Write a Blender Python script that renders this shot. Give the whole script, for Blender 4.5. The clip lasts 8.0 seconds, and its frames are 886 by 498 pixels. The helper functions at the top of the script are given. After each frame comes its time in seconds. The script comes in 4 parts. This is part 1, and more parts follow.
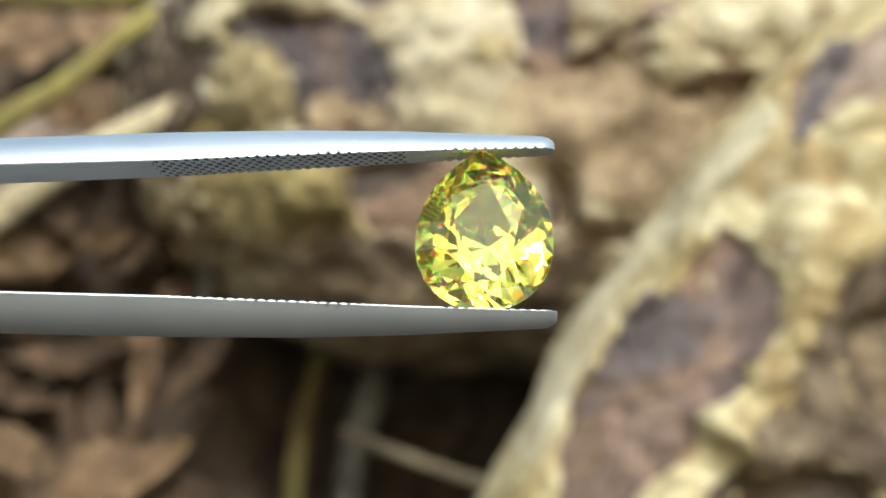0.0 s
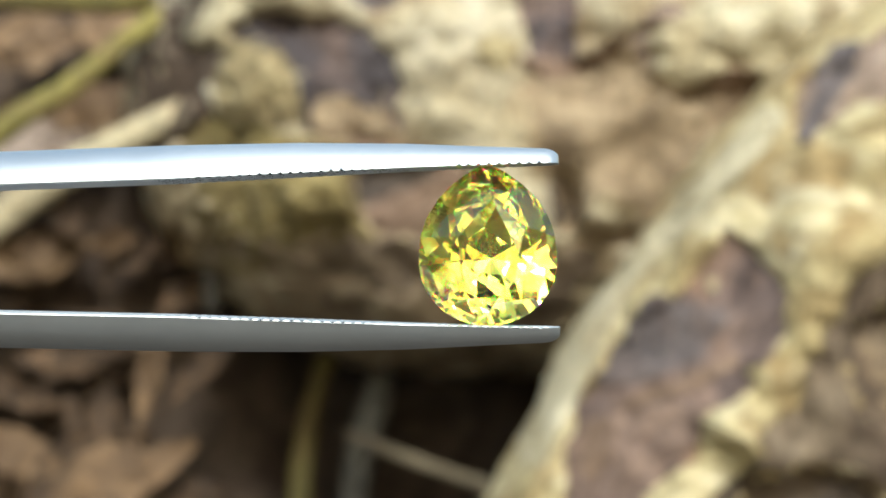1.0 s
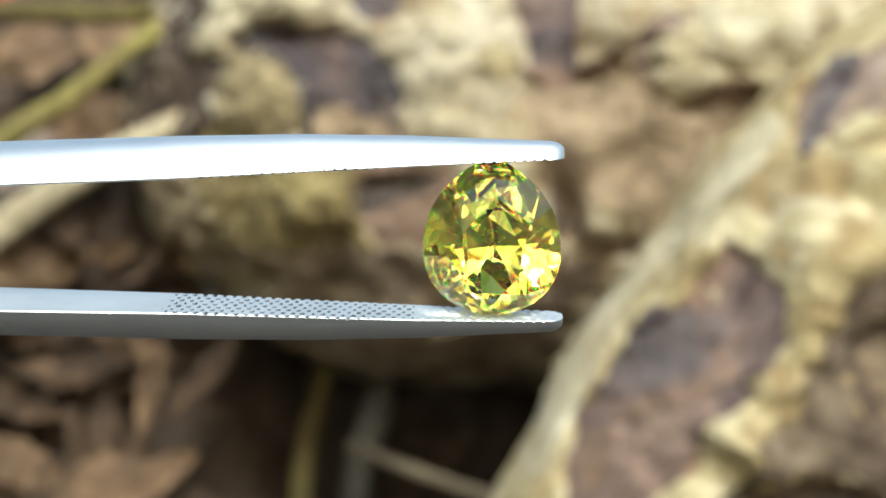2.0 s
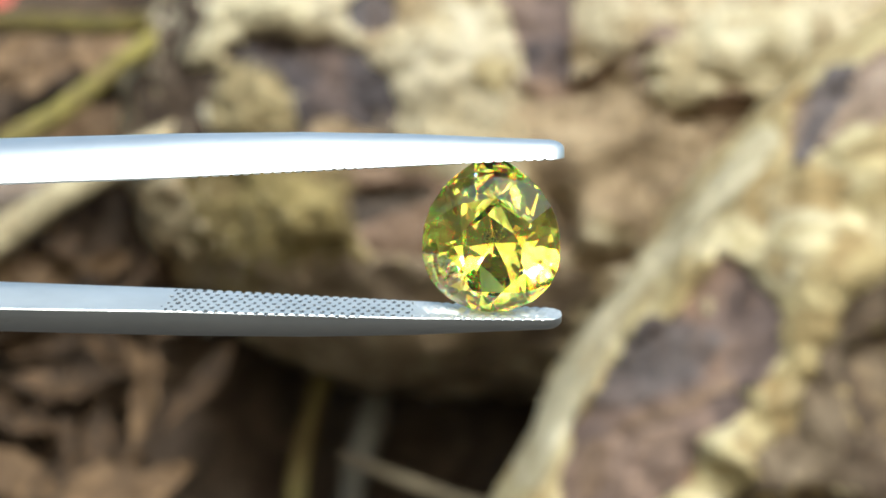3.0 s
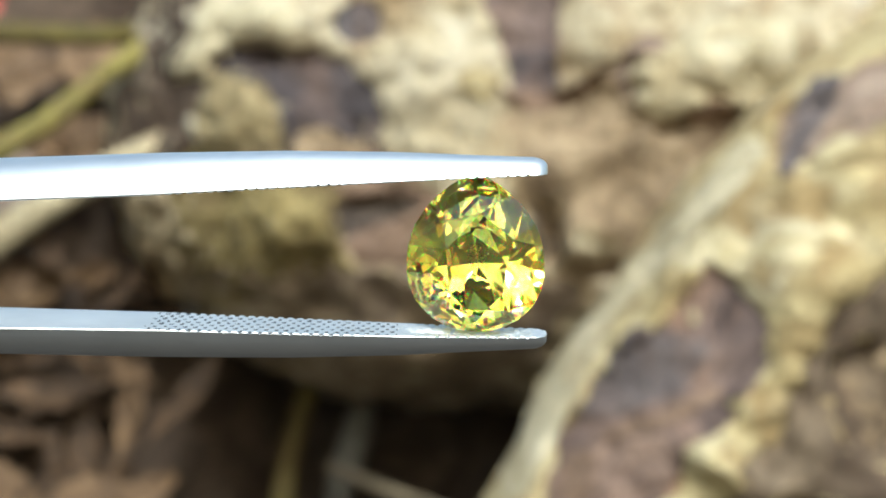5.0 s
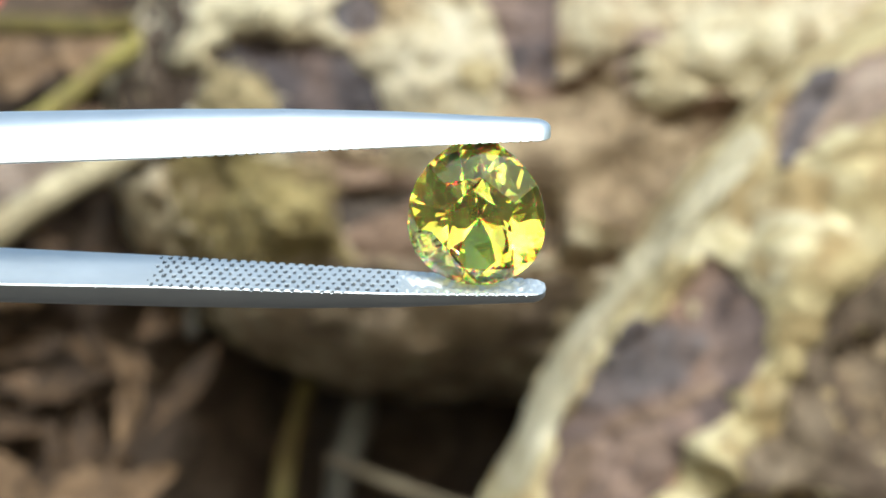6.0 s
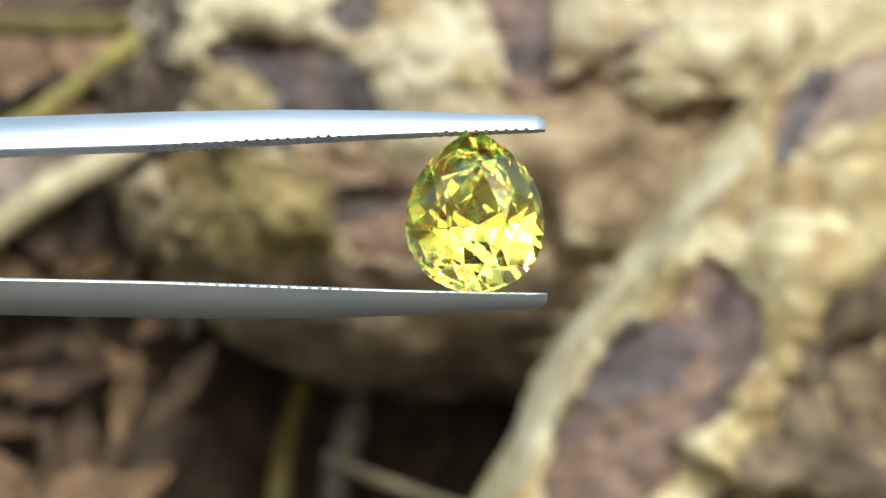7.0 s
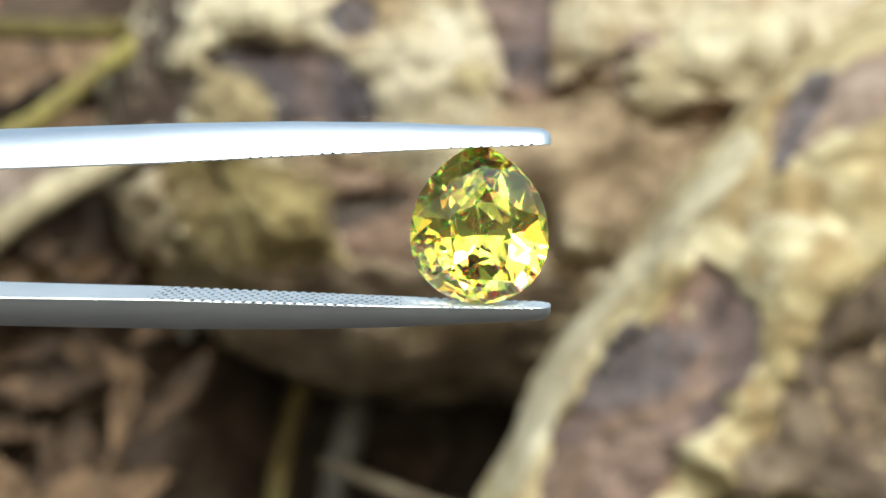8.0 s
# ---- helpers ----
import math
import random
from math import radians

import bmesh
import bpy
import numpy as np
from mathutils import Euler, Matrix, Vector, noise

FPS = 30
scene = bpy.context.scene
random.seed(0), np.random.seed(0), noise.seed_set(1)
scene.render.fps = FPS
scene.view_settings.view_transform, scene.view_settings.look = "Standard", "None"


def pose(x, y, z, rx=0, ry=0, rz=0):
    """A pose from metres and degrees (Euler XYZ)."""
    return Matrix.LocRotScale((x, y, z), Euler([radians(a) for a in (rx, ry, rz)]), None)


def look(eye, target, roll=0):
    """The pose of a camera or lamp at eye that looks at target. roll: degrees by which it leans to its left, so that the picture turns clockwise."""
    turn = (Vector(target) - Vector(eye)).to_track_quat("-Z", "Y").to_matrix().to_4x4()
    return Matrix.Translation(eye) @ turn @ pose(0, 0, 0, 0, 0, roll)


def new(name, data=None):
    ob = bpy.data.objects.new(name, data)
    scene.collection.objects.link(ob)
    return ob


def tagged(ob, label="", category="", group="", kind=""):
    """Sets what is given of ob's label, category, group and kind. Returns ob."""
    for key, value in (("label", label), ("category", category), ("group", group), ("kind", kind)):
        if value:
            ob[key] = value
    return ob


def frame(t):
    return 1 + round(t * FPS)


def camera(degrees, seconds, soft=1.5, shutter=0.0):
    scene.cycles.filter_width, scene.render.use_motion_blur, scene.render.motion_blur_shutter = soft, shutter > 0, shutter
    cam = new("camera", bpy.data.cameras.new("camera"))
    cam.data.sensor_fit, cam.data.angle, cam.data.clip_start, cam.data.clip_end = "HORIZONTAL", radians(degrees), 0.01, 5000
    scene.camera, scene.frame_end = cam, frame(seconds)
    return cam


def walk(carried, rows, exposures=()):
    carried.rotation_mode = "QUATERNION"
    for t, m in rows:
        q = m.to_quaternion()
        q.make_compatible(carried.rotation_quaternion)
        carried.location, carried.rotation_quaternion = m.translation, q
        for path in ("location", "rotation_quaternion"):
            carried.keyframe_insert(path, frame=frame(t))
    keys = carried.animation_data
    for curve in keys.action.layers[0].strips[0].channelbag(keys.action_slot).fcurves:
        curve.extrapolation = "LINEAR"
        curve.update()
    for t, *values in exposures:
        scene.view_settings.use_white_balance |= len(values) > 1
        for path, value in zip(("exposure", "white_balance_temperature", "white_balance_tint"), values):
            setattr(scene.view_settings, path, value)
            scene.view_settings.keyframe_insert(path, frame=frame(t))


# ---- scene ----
EYE_Z = 0.085        # height of the lens above the soil
REF = 0.36           # distance of the upright plane on which the background is laid out
GRIP = 0.103         # distance of the tweezers

# ---- camera ----
cam = camera(28, 8.0, soft=1.7)
cam.data.dof.use_dof = True
cam.data.dof.focus_distance = GRIP - 0.001
cam.data.dof.aperture_fstop = 49
walk(cam, [
    (0, pose(0, 0, EYE_Z, 90.000, 0, 0.000)),
    (0.5, pose(0, 0, EYE_Z, 89.944, 0, 0.084)),
    (1, pose(0, 0, EYE_Z, 90.084, 0, 0.168)),
    (1.5, pose(0, 0, EYE_Z, 90.168, 0, 0.168)),
    (1.7, pose(0, 0, EYE_Z, 90.273, 0, 0.200)),
    (2.8, pose(0, 0, EYE_Z, 90.711, 0, 0.073)),
    (3, pose(0, 0, EYE_Z, 90.782, 0, 0.029)),
    (3.5, pose(0, 0, EYE_Z, 90.949, 0, -0.084)),
    (4, pose(0, 0, EYE_Z, 91.394, 0, -0.308)),
    (4.5, pose(0, 0, EYE_Z, 91.283, 0, -0.530)),
    (4.7, pose(0, 0, EYE_Z, 91.221, 0, -0.474)),
    (5.8, pose(0, 0, EYE_Z, 90.893, 0, -0.392)),
    (6, pose(0, 0, EYE_Z, 90.864, 0, -0.437)),
    (6.5, pose(0, 0, EYE_Z, 90.864, 0, -0.446)),
    (7, pose(0, 0, EYE_Z, 90.836, 0, -0.559)),
    (7.5, pose(0, 0, EYE_Z, 90.838, 0, -0.671)),
    (8, pose(0, 0, EYE_Z, 90.977, 0, -0.614)),
], exposures=[(0.0, 0.37, 5700, 0), (2.0, 0.34, 5640, 0), (4.5, 0.32, 5580, 0), (6.0, 0.37, 5460, 0), (6.5, 0.36, 5480, 0), (7.0, 0.33, 5620, 0), (8.0, 0.32, 5600, 0)])

# ---- light ----
SUN = Vector((0.12, -0.75, 0.64)).normalized()
world = bpy.data.worlds.new("sky")
scene.world = world
world.use_nodes = True
sky = world.node_tree.nodes.new("ShaderNodeTexSky")
sky.sky_type = "NISHITA"
sky.sun_disc = False
sky.dust_density = 4.0
sky.air_density = 2.0
sky.ozone_density = 0.5
scene.cycles.max_bounces, scene.cycles.transmission_bounces, scene.cycles.glossy_bounces = 24, 20, 12
sky.sun_elevation = math.asin(SUN.z)
sky.sun_rotation = math.atan2(SUN.x, SUN.y)
world.node_tree.links.new(sky.outputs[0], world.node_tree.nodes["Background"].inputs[0])
world.node_tree.nodes["Background"].inputs[1].default_value = 0.15
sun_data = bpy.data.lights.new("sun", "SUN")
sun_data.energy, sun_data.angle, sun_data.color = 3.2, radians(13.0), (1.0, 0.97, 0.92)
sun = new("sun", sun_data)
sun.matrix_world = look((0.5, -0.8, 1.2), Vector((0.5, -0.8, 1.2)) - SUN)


# ---- materials ----
def material(name):
    m = bpy.data.materials.new(name)
    m.use_nodes = True
    nt = m.node_tree
    return m, nt, nt.nodes["Principled BSDF"]


def noise_node(nt, scale, detail=6.0, rough=0.6, stretch=(1, 1, 1), distortion=0.0, turn=(0, 0, 0)):
    co = nt.nodes.new("ShaderNodeTexCoord")
    mp = nt.nodes.new("ShaderNodeMapping")
    mp.inputs["Scale"].default_value = stretch
    mp.inputs["Rotation"].default_value = [radians(a) for a in turn]
    nz = nt.nodes.new("ShaderNodeTexNoise")
    nz.inputs["Scale"].default_value = scale
    nz.inputs["Detail"].default_value = detail
    nz.inputs["Roughness"].default_value = rough
    nz.inputs["Distortion"].default_value = distortion
    nt.links.new(co.outputs["Object"], mp.inputs[0])
    nt.links.new(mp.outputs[0], nz.inputs["Vector"])
    return nz.outputs["Fac"]


def ramp(nt, fac, stops):
    r = nt.nodes.new("ShaderNodeValToRGB")
    e = r.color_ramp.elements
    while len(e) < len(stops):
        e.new(0.5)
    for k, (p, c) in zip(e, stops):
        k.position, k.color = p, (*c, 1)
    nt.links.new(fac, r.inputs[0])
    return r.outputs[0]


def mix(nt, fac, a, b, blend="MIX"):
    n = nt.nodes.new("ShaderNodeMix")
    n.data_type, n.blend_type = "RGBA", blend
    for s, v in ((n.inputs[0], fac), (n.inputs[6], a), (n.inputs[7], b)):
        if hasattr(v, "links"):
            nt.links.new(v, s)
        else:
            s.default_value = v if isinstance(v, float) else (*v, 1)
    return n.outputs[2]


def bump(nt, bsdf, fac, depth, strength=0.8):
    b = nt.nodes.new("ShaderNodeBump")
    b.inputs["Strength"].default_value = strength
    b.inputs["Distance"].default_value = depth
    nt.links.new(fac, b.inputs["Height"])
    nt.links.new(b.outputs[0], bsdf.inputs["Normal"])


def rough_matter(name, stops, stain, scale=60, grain=400, stretch=(1, 1, 1), turn=(0, 0, 0), rough=0.85, depth=0.0012, amount=(0.45, 0.62), spec=0.3):
    """A weathered matte surface: a coloured ground, broad stains and a fine relief."""
    m, nt, b = material(name)
    broad = noise_node(nt, scale, 5, 0.6, stretch, 0.6, turn)
    fine = noise_node(nt, grain, 6, 0.65, stretch, 0.2, turn)
    patches = noise_node(nt, scale * 0.55, 4, 0.55, (1, 1, 1), 1.0)
    col = ramp(nt, broad, stops)
    mask = ramp(nt, patches, [(amount[0], (0, 0, 0)), (amount[1], (1, 1, 1))])
    col = mix(nt, mask, col, stain)
    mottle = noise_node(nt, 230, 4, 0.7, stretch, 0.8, turn)
    col = mix(nt, 0.85, col, ramp(nt, mottle, [(0.30, (0.50, 0.47, 0.44)), (0.5, (1.0, 1.0, 1.0)), (0.72, (1.22, 1.2, 1.18))]), "MULTIPLY")
    tone = ramp(nt, fine, [(0.25, (0.62, 0.60, 0.58)), (0.7, (1.12, 1.1, 1.08))])
    col = mix(nt, 0.8, col, tone, "MULTIPLY")
    nt.links.new(col, b.inputs["Base Color"])
    b.inputs["Roughness"].default_value = rough
    b.inputs["Specular IOR Level"].default_value = spec
    bump(nt, b, fine, depth)
    return m


CREAM = rough_matter("weathered_cream_wood", [(0.25, (0.241, 0.181, 0.104)), (0.42, (0.418, 0.344, 0.218)), (0.58, (0.537, 0.462, 0.327)), (0.75, (0.668, 0.606, 0.492))],
                     (0.306, 0.217, 0.119), 60, 300, amount=(0.48, 0.64), depth=0.002)
TAN = rough_matter("tan_inner_bark", [(0.28, (0.146, 0.105, 0.065)), (0.45, (0.261, 0.190, 0.118)), (0.62, (0.381, 0.286, 0.179)), (0.8, (0.546, 0.426, 0.282))],
                   (0.172, 0.118, 0.072), 70, 420, amount=(0.5, 0.66))
DARK = rough_matter("dark_bark", [(0.3, (0.040, 0.031, 0.034)), (0.5, (0.068, 0.053, 0.056)), (0.68, (0.108, 0.078, 0.072)), (0.85, (0.158, 0.111, 0.088))],
                    (0.144, 0.092, 0.072), 45, 420, rough=0.7, amount=(0.5, 0.66), spec=0.4)
OLIVE_BARK = rough_matter("olive_tan_bark", [(0.28, (0.090, 0.066, 0.025)), (0.45, (0.186, 0.142, 0.055)), (0.62, (0.300, 0.234, 0.098)), (0.8, (0.432, 0.348, 0.155))],
                          (0.132, 0.094, 0.041), 60, 380, amount=(0.48, 0.62))
OCHRE_WOOD = rough_matter("ochre_wood", [(0.28, (0.150, 0.113, 0.058)), (0.45, (0.290, 0.226, 0.118)), (0.62, (0.420, 0.342, 0.190)), (0.8, (0.590, 0.500, 0.310))],
                          (0.175, 0.125, 0.062), 75, 380, amount=(0.50, 0.64))
PALE_WOOD = rough_matter("pale_flaking_wood", [(0.25, (0.330, 0.268, 0.160)), (0.42, (0.470, 0.400, 0.258)), (0.58, (0.580, 0.508, 0.350)), (0.75, (0.700, 0.640, 0.495))],
                         (0.400, 0.320, 0.190), 60, 300, amount=(0.56, 0.72), depth=0.0015)
DUSKY_BARK = rough_matter("dusky_mauve_bark", [(0.3, (0.082, 0.064, 0.062)), (0.5, (0.130, 0.104, 0.100)), (0.7, (0.180, 0.144, 0.136))],
                          (0.165, 0.115, 0.098), 55, 420, rough=0.7, amount=(0.46, 0.66), spec=0.4)
FADED = rough_matter("faded_brown_bark", [(0.3, (0.180, 0.127, 0.096)), (0.5, (0.300, 0.222, 0.166)), (0.7, (0.420, 0.324, 0.246)), (0.85, (0.564, 0.462, 0.360))],
                     (0.222, 0.156, 0.126), 60, 400, amount=(0.46, 0.62))
FOOT_BARK = rough_matter("dull_brown_bark", [(0.3, (0.066, 0.048, 0.032)), (0.46, (0.129, 0.094, 0.062)), (0.62, (0.195, 0.146, 0.098)), (0.8, (0.289, 0.225, 0.154))],
                         (0.090, 0.062, 0.042), 60, 380, amount=(0.46, 0.62))
SLATE_BARK = rough_matter("slate_bark", [(0.3, (0.072, 0.060, 0.064)), (0.5, (0.115, 0.099, 0.104)), (0.7, (0.157, 0.134, 0.138))],
                          (0.132, 0.099, 0.091), 60, 420, rough=0.7, amount=(0.52, 0.68), spec=0.4)
MAUVE_BARK = rough_matter("mauve_brown_bark", [(0.3, (0.089, 0.060, 0.053)), (0.5, (0.149, 0.103, 0.089)), (0.68, (0.210, 0.143, 0.114)), (0.85, (0.294, 0.200, 0.145))],
                          (0.231, 0.140, 0.092), 55, 420, rough=0.7, amount=(0.48, 0.64), spec=0.4)
RUST = rough_matter("rusty_inner_bark", [(0.3, (0.135, 0.087, 0.062)), (0.5, (0.21, 0.14, 0.10)), (0.7, (0.29, 0.20, 0.145))],
                    (0.20, 0.13, 0.085), 80, 400, amount=(0.48, 0.62))
DUST = rough_matter("pale_dust", [(0.3, (0.5, 0.5, 0.5)), (0.7, (0.7, 0.7, 0.7))], (0.45, 0.45, 0.44), 90, 500)
BROWN = rough_matter("brown_under_bark", [(0.28, (0.122, 0.091, 0.062)), (0.45, (0.268, 0.201, 0.138)), (0.62, (0.403, 0.311, 0.213)), (0.8, (0.525, 0.415, 0.300))],
                     (0.110, 0.079, 0.056), 60, 420, amount=(0.48, 0.62))
ROOT_WOOD = rough_matter("streaked_cream_wood", [(0.30, (0.236, 0.169, 0.075)), (0.44, (0.425, 0.339, 0.171)), (0.57, (0.565, 0.477, 0.286)), (0.72, (0.716, 0.641, 0.467))],
                         (0.312, 0.224, 0.105), 100, 420, stretch=(0.22, 1, 1), turn=(0, 52, 0), amount=(0.48, 0.62), depth=0.0015)
RUSSET = rough_matter("russet_inner_bark", [(0.3, (0.11, 0.072, 0.056)), (0.5, (0.20, 0.135, 0.105)), (0.7, (0.30, 0.205, 0.155)), (0.85, (0.40, 0.29, 0.22))],
                      (0.14, 0.095, 0.075), 70, 400, amount=(0.5, 0.66))
# Dark wood for recesses: the shade of the hollows is in its colour.
HOLE = rough_matter("shade_dark_wood", [(0.3, (0.05, 0.04, 0.035)), (0.55, (0.11, 0.085, 0.065)), (0.8, (0.18, 0.14, 0.10))],
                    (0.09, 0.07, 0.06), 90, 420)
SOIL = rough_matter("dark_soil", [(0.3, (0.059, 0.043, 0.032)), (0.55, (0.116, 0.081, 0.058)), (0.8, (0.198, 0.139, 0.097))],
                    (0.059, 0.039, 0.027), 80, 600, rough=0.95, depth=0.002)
EARTH = rough_matter("littered_earth", [(0.34, (0.024, 0.021, 0.019)), (0.46, (0.044, 0.039, 0.034)), (0.54, (0.085, 0.074, 0.066)), (0.68, (0.208, 0.184, 0.161))],
                     (0.024, 0.022, 0.019), 5, 120, rough=0.95, depth=0.004)
LEAF = rough_matter("dry_brown_leaf", [(0.3, (0.018, 0.010, 0.005)), (0.44, (0.045, 0.026, 0.013)), (0.58, (0.097, 0.057, 0.030)), (0.75, (0.178, 0.107, 0.058))],
                    (0.052, 0.032, 0.019), 70, 500, rough=0.6, amount=(0.5, 0.62))
TAN_LEAF = rough_matter("dry_tan_leaf", [(0.3, (0.064, 0.037, 0.018)), (0.5, (0.159, 0.097, 0.050)), (0.75, (0.280, 0.179, 0.095))],
                        (0.072, 0.045, 0.027), 70, 500, rough=0.6)
PALE_LEAF = rough_matter("dry_pinkish_leaf", [(0.3, (0.113, 0.069, 0.038)), (0.55, (0.246, 0.159, 0.089)), (0.8, (0.380, 0.259, 0.155))],
                         (0.092, 0.054, 0.030), 60, 500, rough=0.6)
BLEACHED_LEAF = rough_matter("bleached_pinkish_leaf", [(0.3, (0.240, 0.180, 0.145)), (0.55, (0.400, 0.318, 0.262)), (0.8, (0.540, 0.450, 0.380))],
                             (0.260, 0.190, 0.145), 60, 500, rough=0.6)
GREEN_STEM = rough_matter("yellow_green_stem", [(0.3, (0.13, 0.11, 0.03)), (0.55, (0.27, 0.23, 0.06)), (0.8, (0.40, 0.34, 0.11))],
                          (0.22, 0.17, 0.06), 60, 500, rough=0.5)
OLIVE_STEM = rough_matter("olive_stem", [(0.3, (0.066, 0.054, 0.013)), (0.55, (0.132, 0.106, 0.026)), (0.8, (0.204, 0.162, 0.045))],
                          (0.108, 0.076, 0.026), 60, 500, rough=0.6)
PALE_TWIG = rough_matter("pale_dry_twig", [(0.3, (0.293, 0.240, 0.146)), (0.55, (0.464, 0.396, 0.258)), (0.8, (0.610, 0.528, 0.358))],
                         (0.439, 0.324, 0.190), 60, 500, rough=0.7)
DULL_TWIG = rough_matter("dull_tan_twig", [(0.3, (0.091, 0.072, 0.043)), (0.55, (0.169, 0.134, 0.085)), (0.8, (0.247, 0.202, 0.135))],
                         (0.104, 0.081, 0.054), 60, 500, rough=0.7)
GREY_TWIG = rough_matter("grey_brown_twig", [(0.3, (0.100, 0.095, 0.085)), (0.55, (0.175, 0.165, 0.148)), (0.8, (0.250, 0.235, 0.212))],
                         (0.110, 0.098, 0.085), 60, 500, rough=0.7)
RED = rough_matter("red_petal", [(0.3, (0.45, 0.10, 0.08)), (0.6, (0.6, 0.18, 0.13)), (0.8, (0.65, 0.28, 0.2))], (0.5, 0.05, 0.06), 80, 500, rough=0.5)


def steel_matter(name, low, high):
    m, nt, b = material(name)
    streak = noise_node(nt, 900, 4, 0.6, (0.05, 1.0, 1.0))
    cloud = noise_node(nt, 140, 4, 0.6)
    col = ramp(nt, cloud, [(0.3, (0.66, 0.67, 0.685)), (0.7, (0.77, 0.78, 0.795))])
    smudge = ramp(nt, noise_node(nt, 420, 3, 0.7, (0.6, 1, 1), 1.5), [(0.66, (1, 1, 1)), (0.76, (0.84, 0.845, 0.85))])
    col = mix(nt, 1.0, col, smudge, "MULTIPLY")
    nt.links.new(col, b.inputs["Base Color"])
    b.inputs["Metallic"].default_value = 0.91
    rough = nt.nodes.new("ShaderNodeMapRange")
    rough.inputs["To Min"].default_value, rough.inputs["To Max"].default_value = low, high
    nt.links.new(streak, rough.inputs["Value"])
    nt.links.new(rough.outputs[0], b.inputs["Roughness"])
    bump(nt, b, streak, 0.00003, 0.5)
    return m


def gem_matter(name, rough):
    """Clear yellow-green stone of high index; three indices give it fire."""
    m = bpy.data.materials.new(name)
    m.use_nodes = True
    nt = m.node_tree
    body = nt.nodes["Principled BSDF"]
    body.inputs["Base Color"].default_value = (0.89, 0.815, 0.10, 1)
    body.inputs["Transmission Weight"].default_value = 1.0
    body.inputs["Roughness"].default_value = rough
    body.inputs["IOR"].default_value = 1.9
    last = None
    for colour, ior in (((0.99, 0.0, 0.0), 1.86), ((0.0, 0.95, 0.0), 1.90), ((0.0, 0.0, 0.6), 1.96)):
        g = nt.nodes.new("ShaderNodeBsdfGlass")
        g.inputs["Color"].default_value = (*colour, 1)
        g.inputs["Roughness"].default_value = rough
        g.inputs["IOR"].default_value = ior
        if last is None:
            last = g.outputs[0]
        else:
            a = nt.nodes.new("ShaderNodeAddShader")
            nt.links.new(last, a.inputs[0])
            nt.links.new(g.outputs[0], a.inputs[1])
            last = a.outputs[0]
    both = nt.nodes.new("ShaderNodeMixShader")
    both.inputs[0].default_value = 0.3
    nt.links.new(body.outputs[0], both.inputs[1])
    nt.links.new(last, both.inputs[2])
    nt.links.new(both.outputs[0], nt.nodes["Material Output"].inputs["Surface"])
    return m


# Darker steel for the knurl's pits; their shade is put into the colour.
def pit_steel_matter():
    m, nt, b = material("dark_pit_steel")
    cloud = noise_node(nt, 500, 4, 0.6)
    nt.links.new(ramp(nt, cloud, [(0.3, (0.05, 0.053, 0.058)), (0.7, (0.17, 0.177, 0.187))]), b.inputs["Base Color"])
    b.inputs["Metallic"].default_value = 0.6
    b.inputs["Roughness"].default_value = 0.7
    return m


STEEL = steel_matter("brushed_steel", 0.34, 0.54)
BLASTED = steel_matter("blasted_steel", 0.50, 0.68)
PIT_STEEL = pit_steel_matter()
GEM = gem_matter("yellow_green_gem", 0.0)
WORN_GEM = gem_matter("frosted_yellow_green_gem", 0.08)


# ---- building helpers ----
def at(u, w, y):
    """A place y metres away; u across and w up in millimetres as they measure on the plane at REF."""
    return Vector((u / 1000 * y / REF, y, EYE_Z + w / 1000 * y / REF))


def link_mesh(name, bm, mat, smooth=True):
    me = bpy.data.meshes.new(name)
    bm.normal_update()
    bm.to_mesh(me)
    bm.free()
    me.materials.append(mat)
    if smooth:
        me.polygons.foreach_set("use_smooth", [True] * len(me.polygons))
    return me


def thing(name, bm, mat, label, category, smooth=True, group="", kind=""):
    return tagged(new(name, link_mesh(name, bm, mat, smooth)), label, category, group, kind)


def part(name, bm, mat, parent, label="", smooth=True):
    ob = new(name, link_mesh(name, bm, mat, smooth))
    ob.parent = parent
    return tagged(ob, label)


def fractal(p, scale, octaves=5):
    return noise.fractal(p * scale, 0.9, 2.1, octaves)


def smooth_path(pts, n):
    """n + 1 places along a Catmull-Rom curve through pts."""
    pts = [Vector(p) for p in pts]
    ext = [2 * pts[0] - pts[1], *pts, 2 * pts[-1] - pts[-2]]
    out = []
    for i in range(n + 1):
        s = i / n * (len(pts) - 1)
        k = min(int(s), len(pts) - 2)
        f = s - k
        a, b, c, d = ext[k:k + 4]
        out.append(0.5 * (2 * b + (c - a) * f + (2 * a - 5 * b + 4 * c - d) * f * f + (3 * b - a - 3 * c + d) * f ** 3))
    return out


